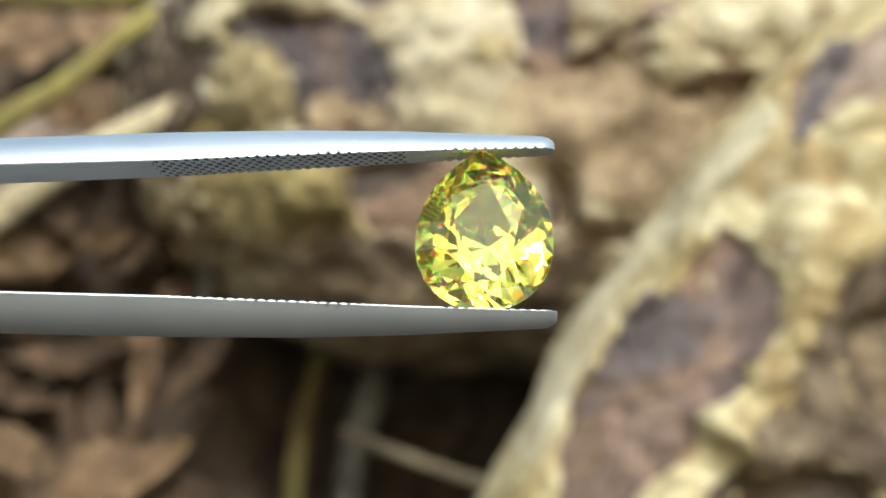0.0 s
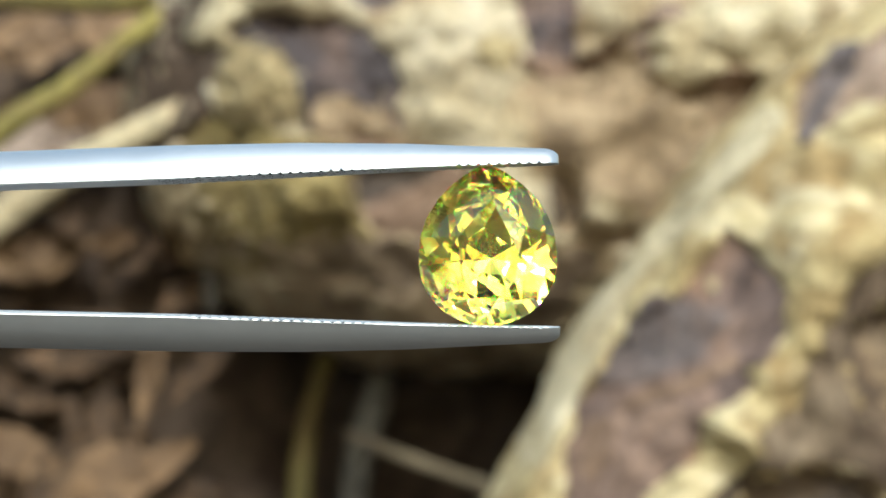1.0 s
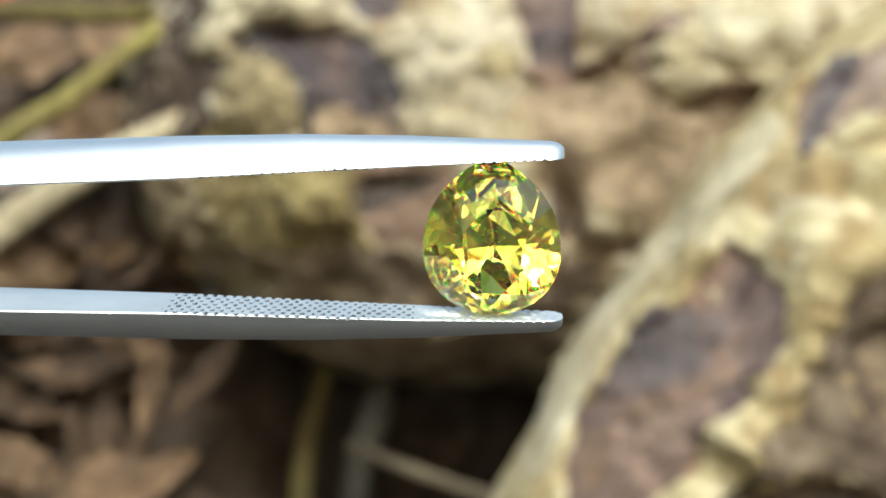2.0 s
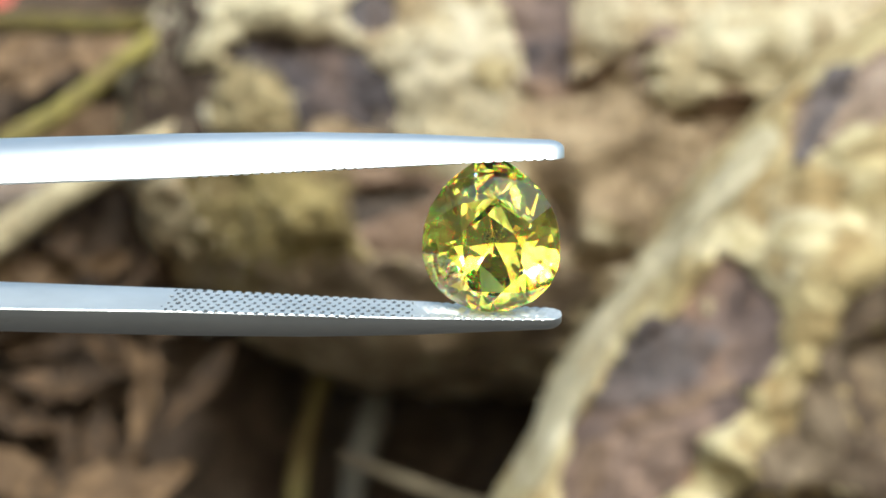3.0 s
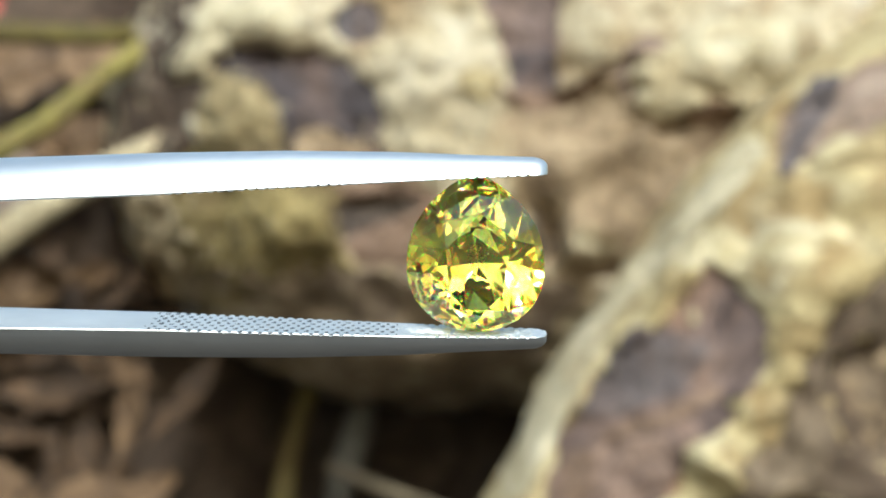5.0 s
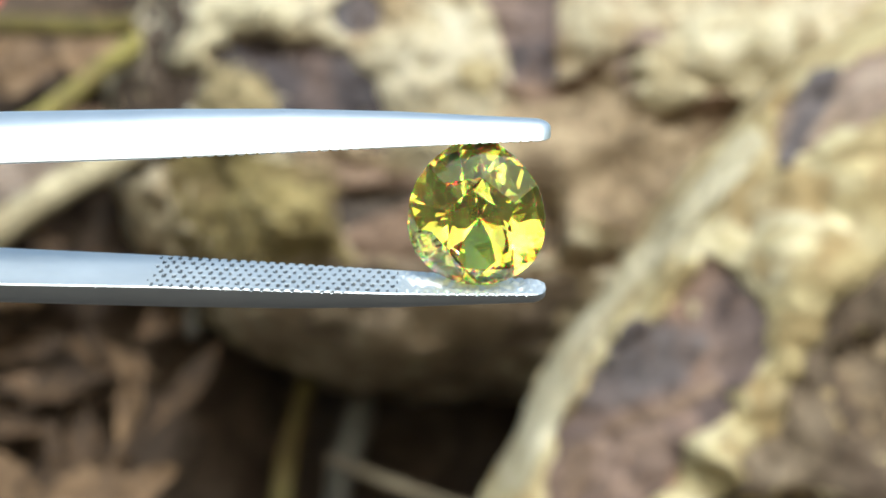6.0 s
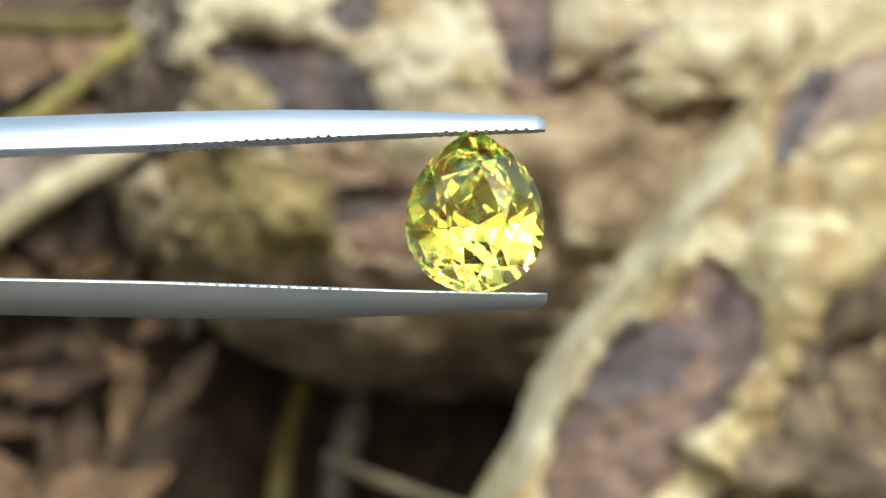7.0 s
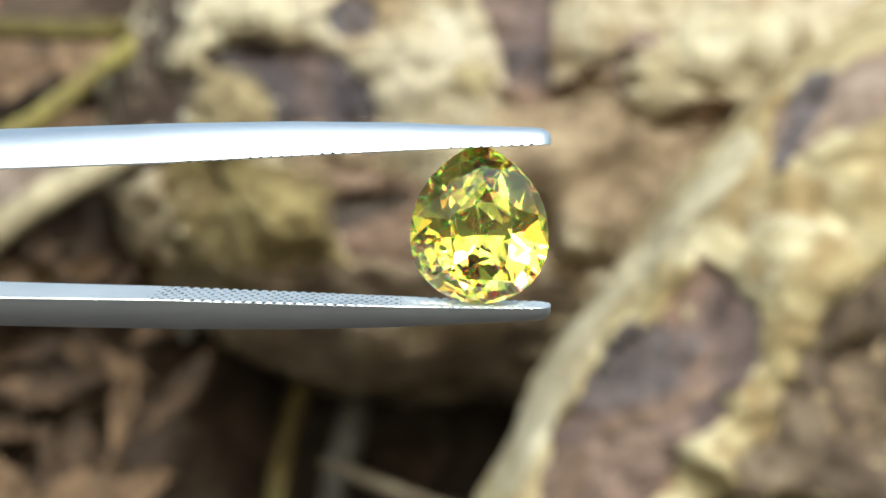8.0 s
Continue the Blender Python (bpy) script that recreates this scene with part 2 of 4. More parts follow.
def tube(pts, radii, n, around, wobble=0.0, scale=100.0, flat=1.0):
    """A closed, tapering tube with an uneven skin."""
    bm = bmesh.new()
    path = smooth_path(pts, n)
    rad = smooth_path([(r, 0, 0) for r in radii], n)
    rings = []
    for i, p in enumerate(path):
        d = (path[min(i + 1, n)] - path[max(i - 1, 0)]).normalized()
        side = d.cross(Vector((0, 1, 0))).normalized()
        front = d.cross(side).normalized()
        ring = []
        for k in range(around):
            a = 2 * math.pi * k / around
            way = side * math.cos(a) + front * math.sin(a) * flat
            q = p + way * rad[i].x
            q += way * wobble * fractal(q, scale)
            ring.append(bm.verts.new(q))
        rings.append(ring)
    for a, b in zip(rings, rings[1:]):
        for k in range(around):
            j = (k + 1) % around
            bm.faces.new((a[k], a[j], b[j], b[k]))
    bm.faces.new(rings[0][::-1])
    bm.faces.new(rings[-1])
    bmesh.ops.recalc_face_normals(bm, faces=bm.faces)
    return bm


def rounded(outline, n=96, jag=1.9, seed=0):
    """A closed outline with uneven edges through the (u, w) corners."""
    pts = [Vector((u, w, 0)) for u, w in outline]
    m = len(pts)
    out = []
    for i in range(n):
        s = i / n * m
        k, f = int(s), s - int(s)
        a, b, c, d = (pts[(k + j) % m] for j in (-1, 0, 1, 2))
        p = 0.5 * (2 * b + (c - a) * f + (2 * a - 5 * b + 4 * c - d) * f * f + (3 * b - a - 3 * c + d) * f ** 3)
        q = Vector((p.x + seed * 37, p.y, seed * 11))
        out.append((p.x + jag * fractal(q, 0.25, 4), p.y + jag * fractal(q + Vector((50, 9, 3)), 0.25, 4)))
    return np.array(out)


def inside_depth(pts, poly):
    """How far (mm) each point lies inside the outline; negative outside."""
    pts = np.asarray(pts, float)
    a, b = poly, np.roll(poly, -1, axis=0)
    best = np.full(len(pts), 1e9)
    odd = np.zeros(len(pts), bool)
    for (ax, ay), (bx, by) in zip(a, b):
        dx, dy = bx - ax, by - ay
        f = np.clip(((pts[:, 0] - ax) * dx + (pts[:, 1] - ay) * dy) / max(dx * dx + dy * dy, 1e-9), 0, 1)
        best = np.minimum(best, np.hypot(pts[:, 0] - ax - f * dx, pts[:, 1] - ay - f * dy))
        if abs(dy) > 1e-9:
            hit = ((ay > pts[:, 1]) != (by > pts[:, 1])) & (pts[:, 0] < ax + (pts[:, 1] - ay) * dx / dy)
            odd ^= hit
    return np.where(odd, best, -best)


def layout(co):
    """(u, w) of places on the background."""
    return np.stack([co[:, 0] * REF / co[:, 1] * 1000, (co[:, 2] - EYE_Z) * REF / co[:, 1] * 1000], axis=1)


def sink(bm, poly, depth, soft=1.2, centre_y=9.0):
    """Lowers the front of a mass inside an outline by depth metres, with an edge soft mm wide."""
    vs = [v for v in bm.verts if v.co.y < centre_y]
    co = np.array([v.co for v in vs])
    d = inside_depth(layout(co), poly)
    f = np.clip(d / soft + 0.5, 0, 1)
    f = f * f * (3 - 2 * f)
    for v, k in zip(vs, f):
        if k > 0:
            v.co += Vector((0, depth * k, 0))


def swell(bm, u, w, ru, rw, turn, height, centre_y=9.0):
    """Raises a lump on the front of a mass."""
    ca, sa = math.cos(radians(turn)), math.sin(radians(turn))
    vs = [v for v in bm.verts if v.co.y < centre_y]
    q = layout(np.array([v.co for v in vs])) - np.array((u, w))
    a, b = (q[:, 0] * ca + q[:, 1] * sa) / ru, (-q[:, 0] * sa + q[:, 1] * ca) / rw
    f = np.clip(1 - a * a - b * b, 0, 1)
    f = np.sqrt(f) * (0.35 + 0.65 * f)
    for v, k in zip(vs, f):
        if k > 0:
            v.co += Vector((0, -height * k, 0))


def patch_mesh(tree, poly, lift, rings=14, wobble=0.0006):
    """A plate of bark that lies on a mass, inside an outline."""
    bm = bmesh.new()
    mid = poly.mean(axis=0)
    levels = []
    for i in range(rings + 1):
        f = 1 - i / rings
        row = []
        for u, w in (poly if i < rings else [mid]):
            pu, pw = mid[0] + (u - mid[0]) * f, mid[1] + (w - mid[1]) * f
            way = at(pu, pw, 1.0) - Vector((0, 0, EYE_Z))
            hit = tree.ray_cast(Vector((0, 0, EYE_Z)), way.normalized())[0]
            while hit is None:
                pu, pw = pu + (mid[0] - pu) * 0.06, pw + (mid[1] - pw) * 0.06
                way = at(pu, pw, 1.0) - Vector((0, 0, EYE_Z))
                hit = tree.ray_cast(Vector((0, 0, EYE_Z)), way.normalized())[0]
            up = lift if i > 0 else -0.0008
            hit = hit - way.normalized() * (up + wobble * fractal(hit, 160))
            row.append(bm.verts.new(hit))
        levels.append(row)
    n = len(poly)
    for a, b in zip(levels, levels[1:]):
        for k in range(n):
            j = (k + 1) % n
            if len(b) == 1:
                bm.faces.new((a[k], a[j], b[0]))
            else:
                bm.faces.new((a[k], a[j], b[j], b[k]))
    bmesh.ops.recalc_face_normals(bm, faces=bm.faces)
    if sum(f.normal.y * f.calc_area() for f in bm.faces) > 0:
        bmesh.ops.reverse_faces(bm, faces=bm.faces)
    return bm


def bvh(bm):
    from mathutils.bvhtree import BVHTree
    return BVHTree.FromBMesh(bm)


# ---- ground ----
def build_ground():
    bm = bmesh.new()
    n = 120
    axis = [math.copysign(abs(s) ** 4, s) * 60 + s * 0.6 for s in (2 * i / n - 1 for i in range(n + 1))]
    rows = []
    for gy in axis:
        rows.append([bm.verts.new((gx, gy + 0.4, 0.006 * fractal(Vector((gx, gy, 0)), 9, 3) - 0.004)) for gx in axis])
    for a, b in zip(rows, rows[1:]):
        for k in range(n):
            bm.faces.new((a[k], a[k + 1], b[k + 1], b[k]))
    thing("ground", bm, EARTH, "patchy brown earth littered with pale debris", "ground", kind="structure")


def build_bank():
    """A mound of dark soil behind the roots: steep in front, falling gently away behind."""
    bm = bmesh.new()
    nx, ns = 150, 130
    rows = []
    for j in range(ns + 1):
        s = j / ns
        row = []
        for i in range(nx + 1):
            x = -0.75 + 1.5 * i / nx
            fade = max(0.0, min(1.0, (0.72 - abs(x)) / 0.42)) ** 0.7
            if s < 0.6:
                z = -0.02 + 0.28 * (s / 0.6)
                y = 0.475 + 0.07 * min(1.0, max(0.0, (x + 0.075) / 0.05)) + 0.10 * max(0.0, z - 0.05)
            else:
                f = (s - 0.6) / 0.4
                z = -0.02 + 0.28 * math.cos(f * math.pi / 2) ** 1.5
                y = 0.566 + 0.8 * f
            z = -0.02 + (z + 0.02) * fade
            y += 0.35 * max(0.0, abs(x) - 0.26)
            p = Vector((x, y, z))
            row.append(bm.verts.new((x, y - 0.012 * fractal(p, 22, 5), z + 0.006 * fractal(p + Vector((5, 0, 0)), 25, 4))))
        rows.append(row)
    for a, b in zip(rows, rows[1:]):
        for k in range(nx):
            bm.faces.new((a[k], a[k + 1], b[k + 1], b[k]))
    bmesh.ops.recalc_face_normals(bm, faces=bm.faces)
    return thing("soil_bank", bm, SOIL, "dark crumbly soil bank behind the old roots", "soil bank", kind="structure")


# ---- the old trunk ----
def build_trunk():
    c = at(*(17.9, 28.7), 0.47)
    rx, ry, rz = 0.106, 0.062, 0.068
    bm = bmesh.new()
    nu, nv = 380, 240
    rings = []
    for j in range(1, nv):
        th = math.pi * j / nv
        ring = []
        for i in range(nu):
            ph = 2 * math.pi * i / nu
            n = Vector((math.sin(th) * math.cos(ph), math.sin(th) * math.sin(ph), math.cos(th)))
            e = Vector([math.copysign(abs(k) ** 0.8, k) for k in n])
            p = c + Vector((e.x * rx, e.y * ry, e.z * rz))
            d = 0.0050 * fractal(p, 28, 4) + 0.0018 * (1 - 2 * abs(fractal(p + Vector((3, 1, 2)), 80, 3))) + 0.0012 * fractal(p, 210, 3)
            p += n * d
            p.y += 0.55 * max(0.0, c.z - 0.030 - p.z)
            ring.append(bm.verts.new(p))
        rings.append(ring)
    for a, b in zip(rings, rings[1:]):
        for k in range(nu):
            j = (k + 1) % nu
            bm.faces.new((a[k], b[k], b[j], a[j]))
    bm.faces.new(rings[0])
    bm.faces.new(rings[-1][::-1])
    # lumps
    for (u, w), ru, rw, turn, h in (
            ((-38.5, 35.0), 12, 11, 0, 0.0055), ((-45.0, 51.5), 17, 8, 15, 0.0045), ((-29.1, 53.9), 14, 7, 0, 0.006),
            ((0.7, 40.2), 11, 15, 0, 0.006), ((52.2, 41.2), 15, 7, -8, 0.003), ((36.2, 48.2), 12, 9, 0, 0.006),
            ((63.7, 49.3), 16, 10, 10, 0.007), ((-27.9, 12.7), 13, 8, 0, 0.006), ((32.7, 10.4), 8, 8, 0, 0.005), ((25.9, 24.2), 9, 6, 10, 0.004),
            ((-0.5, 26.4), 9, 4, 0, 0.004), ((-52.0, 27.6), 10, 4.5, 25, 0.006), ((-9.6, -13.6), 16, 9, -10, 0.004)):
        swell(bm, u, w, ru, rw, turn, h, c.y)
    bark = rounded([(-44.5, 44.5), (-39.4, 48.9), (-30.2, 48.2), (-22.2, 48.0), (-15.3, 44.2), (-9.4, 38.5), (-9.4, 31.6), (-10.8, 23.2), (-25.6, 22.6), (-30.0, 27.0), (-30.6, 33.3), (-34.8, 41.6), (-41.1, 42.2)], seed=1)
    cleft = rounded([(10.5, 60.0), (25.5, 60.0), (25.8, 50.0), (26.2, 43.0), (25.0, 38.8), (19.0, 37.5), (16.5, 40.0), (15.2, 46.0), (12.5, 53.0)], seed=2, jag=1.0)
    pool = rounded([(15.9, 46.7), (21.3, 48.4), (25.3, 46.1), (25.8, 39.3), (20.7, 37.6), (16.7, 39.3)], n=64, seed=31, jag=1.2)
    wedge = rounded([(14.5, 40.0), (18.4, 36.2), (25.3, 37.4), (31.0, 40.2), (33.4, 43.0), (37.8, 44.6), (36.5, 42.0), (31.5, 38.4), (25.0, 35.2), (18.0, 34.4)], seed=32, jag=1.0)
    notch = rounded([(37.4, 41.0), (39.0, 47.3), (43.6, 50.9), (48.2, 50.7), (52.2, 46.7), (51.0, 43.9), (45.9, 43.6), (42.4, 40.4), (40.1, 37.2)], seed=33, jag=1.3)
    # brow: the shadow below the eave, painted as a brown patch
    brow = rounded([(51.0, 35.6), (57.3, 37.6), (61.0, 36.6), (64.5, 33.6), (60.0, 31.8), (54.0, 32.6)], n=64, seed=24, jag=0.8)
    chip = rounded([(28.2, 10.7), (32.1, 11.6), (38.2, 9.2), (39.0, 6.0), (34.4, 4.4), (29.4, 6.8)], n=48, seed=36, jag=1.0)
    blotch = rounded([(6.5, 43.9), (11.5, 44.8), (14.6, 40.6), (12.9, 36.6), (8.1, 37.2), (5.4, 40.2)], n=48, seed=37, jag=1.6)
    bay = rounded([(-20.5, 24.0), (-11.0, 22.6), (-2.0, 19.8), (6.0, 14.0), (8.5, 6.0), (-2.0, 2.6), (-15.0, 3.4), (-18.8, 10.0)], seed=34, jag=1.5)
    knot = rounded([(-19.7, 53.9), (-16.5, 57.6), (-11.9, 57.4), (-9.6, 53.7), (-10.8, 49.8), (-15.3, 49.1), (-18.8, 50.3)], seed=3, jag=0.5)
    scar = rounded([(13.9, 35.6), (24.7, 38.1), (35.0, 40.9), (38.5, 45.9), (43.6, 44.8), (40.8, 37.9), (45.9, 32.2), (53.4, 33.3), (59.1, 36.8), (66.5, 33.5), (63.0, 27.6), (55.0, 17.3), (47.5, 7.9), (38.0, 1.4), (23.0, 2.4), (20.1, 12.7), (17.3, 23.0)], n=120, seed=4)
    # pit and gap: sunk, and darkened by colour as if in shade
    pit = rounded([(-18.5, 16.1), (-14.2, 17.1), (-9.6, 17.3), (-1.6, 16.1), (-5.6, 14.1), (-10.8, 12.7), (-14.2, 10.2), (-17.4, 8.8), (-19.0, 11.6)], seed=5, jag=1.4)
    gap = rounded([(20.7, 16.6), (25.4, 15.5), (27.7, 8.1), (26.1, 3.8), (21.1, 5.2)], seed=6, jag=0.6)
    flank = rounded([(-53.4, 24.7), (-41.7, 27.0), (-30.2, 23.6), (-16.5, 21.9), (-18.2, 16.1), (-18.2, 9.3), (-15.3, 2.4), (-30.2, 0.1), (-41.7, -6.8), (-50.8, 2.4)], seed=8)
    # shade: soil colour on the trunk's end paints its shaded side
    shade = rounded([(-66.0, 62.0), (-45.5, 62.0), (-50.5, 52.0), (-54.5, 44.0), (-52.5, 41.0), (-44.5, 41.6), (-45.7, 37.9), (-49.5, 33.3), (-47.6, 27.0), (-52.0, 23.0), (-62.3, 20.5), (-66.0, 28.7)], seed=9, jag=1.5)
    lip = rounded([(-27.7, 30.1), (-21.1, 31.3), (-14.2, 29.3), (-10.3, 27.0), (-11.0, 23.2), (-25.6, 22.6), (-27.9, 25.3)], seed=22, jag=1.4)
    crest = rounded([(-54.0, 43.0), (-52.0, 50.5), (-48.0, 59.0), (-30.0, 60.0), (-27.0, 51.0), (-35.5, 49.6), (-42.0, 48.2), (-46.5, 43.2)], seed=23, jag=1.3)
    eave = rounded([(39.0, 43.4), (44.8, 47.6), (57.9, 53.9), (74.0, 53.9), (72.8, 43.6), (65.0, 36.3), (58.8, 38.6), (52.8, 34.7), (46.5, 33.8), (41.7, 37.9)], seed=25, jag=1.4)
    boss = rounded([(-46.6, 41.8), (-39.6, 43.6), (-32.7, 40.2), (-30.2, 33.3), (-28.9, 27.0), (-35.8, 25.1), (-44.3, 25.1), (-47.6, 31.0)], seed=21, jag=1.2)
    under = rounded([(-49.7, 1.3), (-35.9, 3.5), (-16.5, 4.7), (1.8, 3.5), (20.1, 2.4), (31.6, 0.1), (27.0, -9.0), (20.1, -22.8), (20.1, -36.5), (6.4, -42.2), (-10.8, -40.0), (-27.9, -28.5), (-40.5, -13.6)], n=120, seed=7)
    sink(bm, bark, 0.0035, 1.2, c.y)
    sink(bm, cleft, 0.005, 2.2, c.y)
    sink(bm, knot, 0.003, 1.0, c.y)
    sink(bm, scar, 0.0030, 1.6, c.y)
    sink(bm, pit, 0.006, 2.5, c.y)
    sink(bm, wedge, 0.0022, 1.8, c.y)
    sink(bm, bay, 0.0030, 2.5, c.y)
    sink(bm, shade, 0.003, 3.0, c.y)
    sink(bm, gap, 0.008, 1.5, c.y)
    tree = bvh(bm)
    trunk = thing("tree_trunk", bm, CREAM, "knotty old tree trunk of weathered cream wood with bark scars", "tree trunk")
    for name, poly, mat, label in (("bark_patch", bark, DARK, "dark purplish-brown bark"), ("hollow", cleft, MAUVE_BARK, "brownish cleft"), ("hollow", pool, DARK, "slate-grey foot of the cleft"), ("hollow", wedge, RUST, "dark crack under the cleft"), ("inner_bark", notch, FADED, "pinkish-tan inner bark"), ("hollow", brow, RUST, "brown painted shadow under the flake"), ("flake", chip, CREAM, "pale chip of wood beside the root"), ("inner_bark", blotch, OCHRE_WOOD, "ochre stain beside the cleft"), ("inner_bark", bay, RUST, "brown bark beside the pit"),
                                   ("knot", knot, SLATE_BARK, "slate-grey knot"), ("scar", scar, TAN, "tan inner bark"), ("hollow", pit, HOLE, "pit with painted shade"),
                                   ("hollow", gap, HOLE, "gap with painted shade"), ("inner_bark", under, BROWN, "brown bark of the underside"), ("inner_bark", flank, OLIVE_BARK, "olive-tan bark of the flank"), ("inner_bark", lip, TAN, "tan inner bark under the dark patch"), ("flake", eave, PALE_WOOD, "pale flaking wood over the scar"), ("inner_bark", crest, PALE_WOOD, "pale wood of the crest"), ("inner_bark", boss, OCHRE_WOOD, "ochre wood of the burl"), ("inner_bark", shade, SOIL, "dark brown end with painted shade")):
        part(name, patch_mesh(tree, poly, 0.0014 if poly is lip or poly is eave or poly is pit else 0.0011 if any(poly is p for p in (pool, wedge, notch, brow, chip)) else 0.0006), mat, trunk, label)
    return trunk


def build_root():
    """The thick root that crosses in front of the trunk."""
    y = 0.405
    axis = [at(*(41.9, -84.6), y), at(*(51.3, -70.6), y), at(*(64.8, -43.4), y), at(*(73.0, -28.8), y), at(*(81.5, -15.5), y), at(*(90.0, -3.6), y), at(*(101.5, 8.0), y + 0.01), at(*(121.0, 27.0), y + 0.07)]
    bm = tube(axis, [0.054, 0.054, 0.0535, 0.052, 0.051, 0.051, 0.052, 0.054], 220, 200, 0.0020, 40, 0.95)
    for v in bm.verts:
        v.co.y -= 0.0010 * (1 - 2 * abs(fractal(v.co, 85, 3))) + 0.0012 * fractal(v.co, 210, 3)
    for (u, w), ru, rw, turn, h in (
            ((76.2, 2.4), 13, 11, 40, 0.006), ((75.1, -13.6), 7, 10, -20, 0.005), ((67.1, -22.8), 9, 7, -20, 0.0045), ((56.8, -35.4), 9, 4.5, 25, 0.007),
            ((85.4, 20.7), 9, 8, 40, 0.005), ((82.0, -27.4), 12, 10, 20, 0.004), ((64.8, -41.1), 10, 5, 20, 0.006), ((20.1, -40.0), 5, 14, 25, 0.003), ((76.2, -36.5), 8, 10, 10, 0.004)):
        swell(bm, u, w, ru, rw, -turn, h, y)
    plate = rounded([(23.0, -59.4), (23.6, -48.0), (25.3, -33.1), (31.6, -23.9), (38.5, -14.8), (47.6, -6.8), (57.4, 3.5), (62.5, 0.1), (68.0, -6.8), (69.6, -16.5), (63.4, -22.8), (61.4, -28.5), (51.6, -34.0), (50.1, -41.1), (40.8, -49.1), (33.9, -59.4)], n=120, seed=11, jag=1.5)
    russet = rounded([(25.2, -37.1), (33.9, -32.2), (46.5, -29.7), (51.3, -34.5), (49.7, -41.1), (40.8, -49.1), (33.9, -59.4), (23.0, -59.4), (23.8, -46.8)], seed=16, jag=1.5)
    fleck = rounded([(52.2, -4.7), (54.0, -4.9), (55.0, -6.8), (54.3, -8.6), (52.7, -8.1), (52.0, -6.5)], n=24, seed=17, jag=0.3)
    slate = rounded([(38.6, -10.1), (46.5, -9.0), (53.9, -10.1), (57.8, -13.9), (55.5, -18.2), (46.3, -23.9), (37.0, -27.6), (30.1, -26.9), (32.4, -20.0)], seed=18, jag=1.5)
    ochre = rounded([(28.2, -34.2), (31.8, -32.9), (33.9, -36.5), (32.7, -41.1), (30.5, -45.7), (27.6, -46.3), (26.8, -40.0)], n=48, seed=19, jag=1.2)
    slash = rounded([(33.9, -30.6), (39.6, -28.5), (47.6, -25.5), (54.7, -21.9), (59.1, -20.7), (57.9, -23.4), (52.2, -26.4), (45.3, -29.7), (38.5, -31.5), (34.5, -32.4)], seed=20, n=64, jag=1.2)
    upper = rounded([(72.2, 34.5), (79.7, 39.0), (88.8, 44.8), (98.0, 45.9), (98.0, 35.6), (88.8, 31.0), (79.7, 28.7), (74.0, 23.6), (70.3, 25.3)], seed=12)
    # ridge: paler wood that paints the sunlit brightness of the root's edge
    ridge = rounded([(12.0, -42.0), (21.0, -19.0), (30.0, -5.0), (40.5, 5.0), (51.0, 16.5), (64.0, 30.0), (69.0, 27.0), (58.0, 15.0), (46.5, 3.5), (37.0, -7.0), (28.0, -20.0), (22.5, -34.0), (18.5, -44.0)], n=120, seed=38, jag=1.2)
    streak = rounded([(80.2, 43.2), (84.0, 40.8), (79.5, 32.4), (75.2, 25.0), (71.1, 21.6), (70.3, 24.4), (73.7, 31.3), (74.3, 37.5)], n=64, seed=35, jag=1.4)
    dip = rounded([(82.0, -19.3), (88.8, -13.6), (98.0, -11.3), (98.0, -29.7), (93.4, -36.5), (86.6, -31.9)], seed=13)
    foot = rounded([(52.2, -59.4), (54.7, -48.0), (63.1, -45.1), (62.5, -37.7), (70.0, -31.9), (73.5, -23.9), (78.0, -15.0), (83.5, -4.5), (98.0, 1.5), (98.0, -36.5), (98.0, -59.4)], n=100, seed=14)
    # nook: shade of the recess painted with HOLE
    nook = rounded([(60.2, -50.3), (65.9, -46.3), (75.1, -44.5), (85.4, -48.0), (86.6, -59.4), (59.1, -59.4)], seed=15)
    sink(bm, plate, 0.0045, 1.4, y)
    sink(bm, upper, 0.003, 1.4, y)
    sink(bm, dip, 0.006, 3.0, y)
    sink(bm, foot, 0.004, 2.5, y)
    sink(bm, nook, 0.008, 2.5, y)
    tree = bvh(bm)
    root = thing("root", bm, ROOT_WOOD, "thick gnarled cream root with dark flaked bark patches", "tree root")
    for name, poly, mat, label in (("flake", ridge, PALE_WOOD, "pale edge of the root, painted sunlit"), ("bark_patch", plate, MAUVE_BARK, "dark purplish-brown bark"), ("bark_patch", slate, DUSKY_BARK, "slate-mauve bark"), ("inner_bark", ochre, RUST, "rusty inner bark"), ("inner_bark", slash, RUST, "rusty edge of a torn bark layer"), ("bark_patch", upper, FADED, "faded brown bark"), ("bark_patch", streak, DUSKY_BARK, "slate-mauve streak of bark"), ("inner_bark", russet, RUSSET, "reddish-brown inner bark"),
                                   ("inner_bark", dip, TAN, "tan inner bark"), ("inner_bark", foot, FOOT_BARK, "dull brown inner bark"), ("hollow", nook, HOLE, "hollow with painted shade")):
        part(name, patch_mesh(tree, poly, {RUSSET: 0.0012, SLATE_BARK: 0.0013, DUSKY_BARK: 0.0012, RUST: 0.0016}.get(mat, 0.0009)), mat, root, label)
    part("flake", patch_mesh(tree, fleck, 0.0018, 4), CREAM, root, "small pale flake on the bark")
    return root


# ---- stems and leaves ----
def build_stem(name, pts, radii, mat, label, category):
    return thing(name, tube([at(u, w, y) for (u, w), y in pts], radii, 60, 18, 0.0004, 140), mat, label, category)


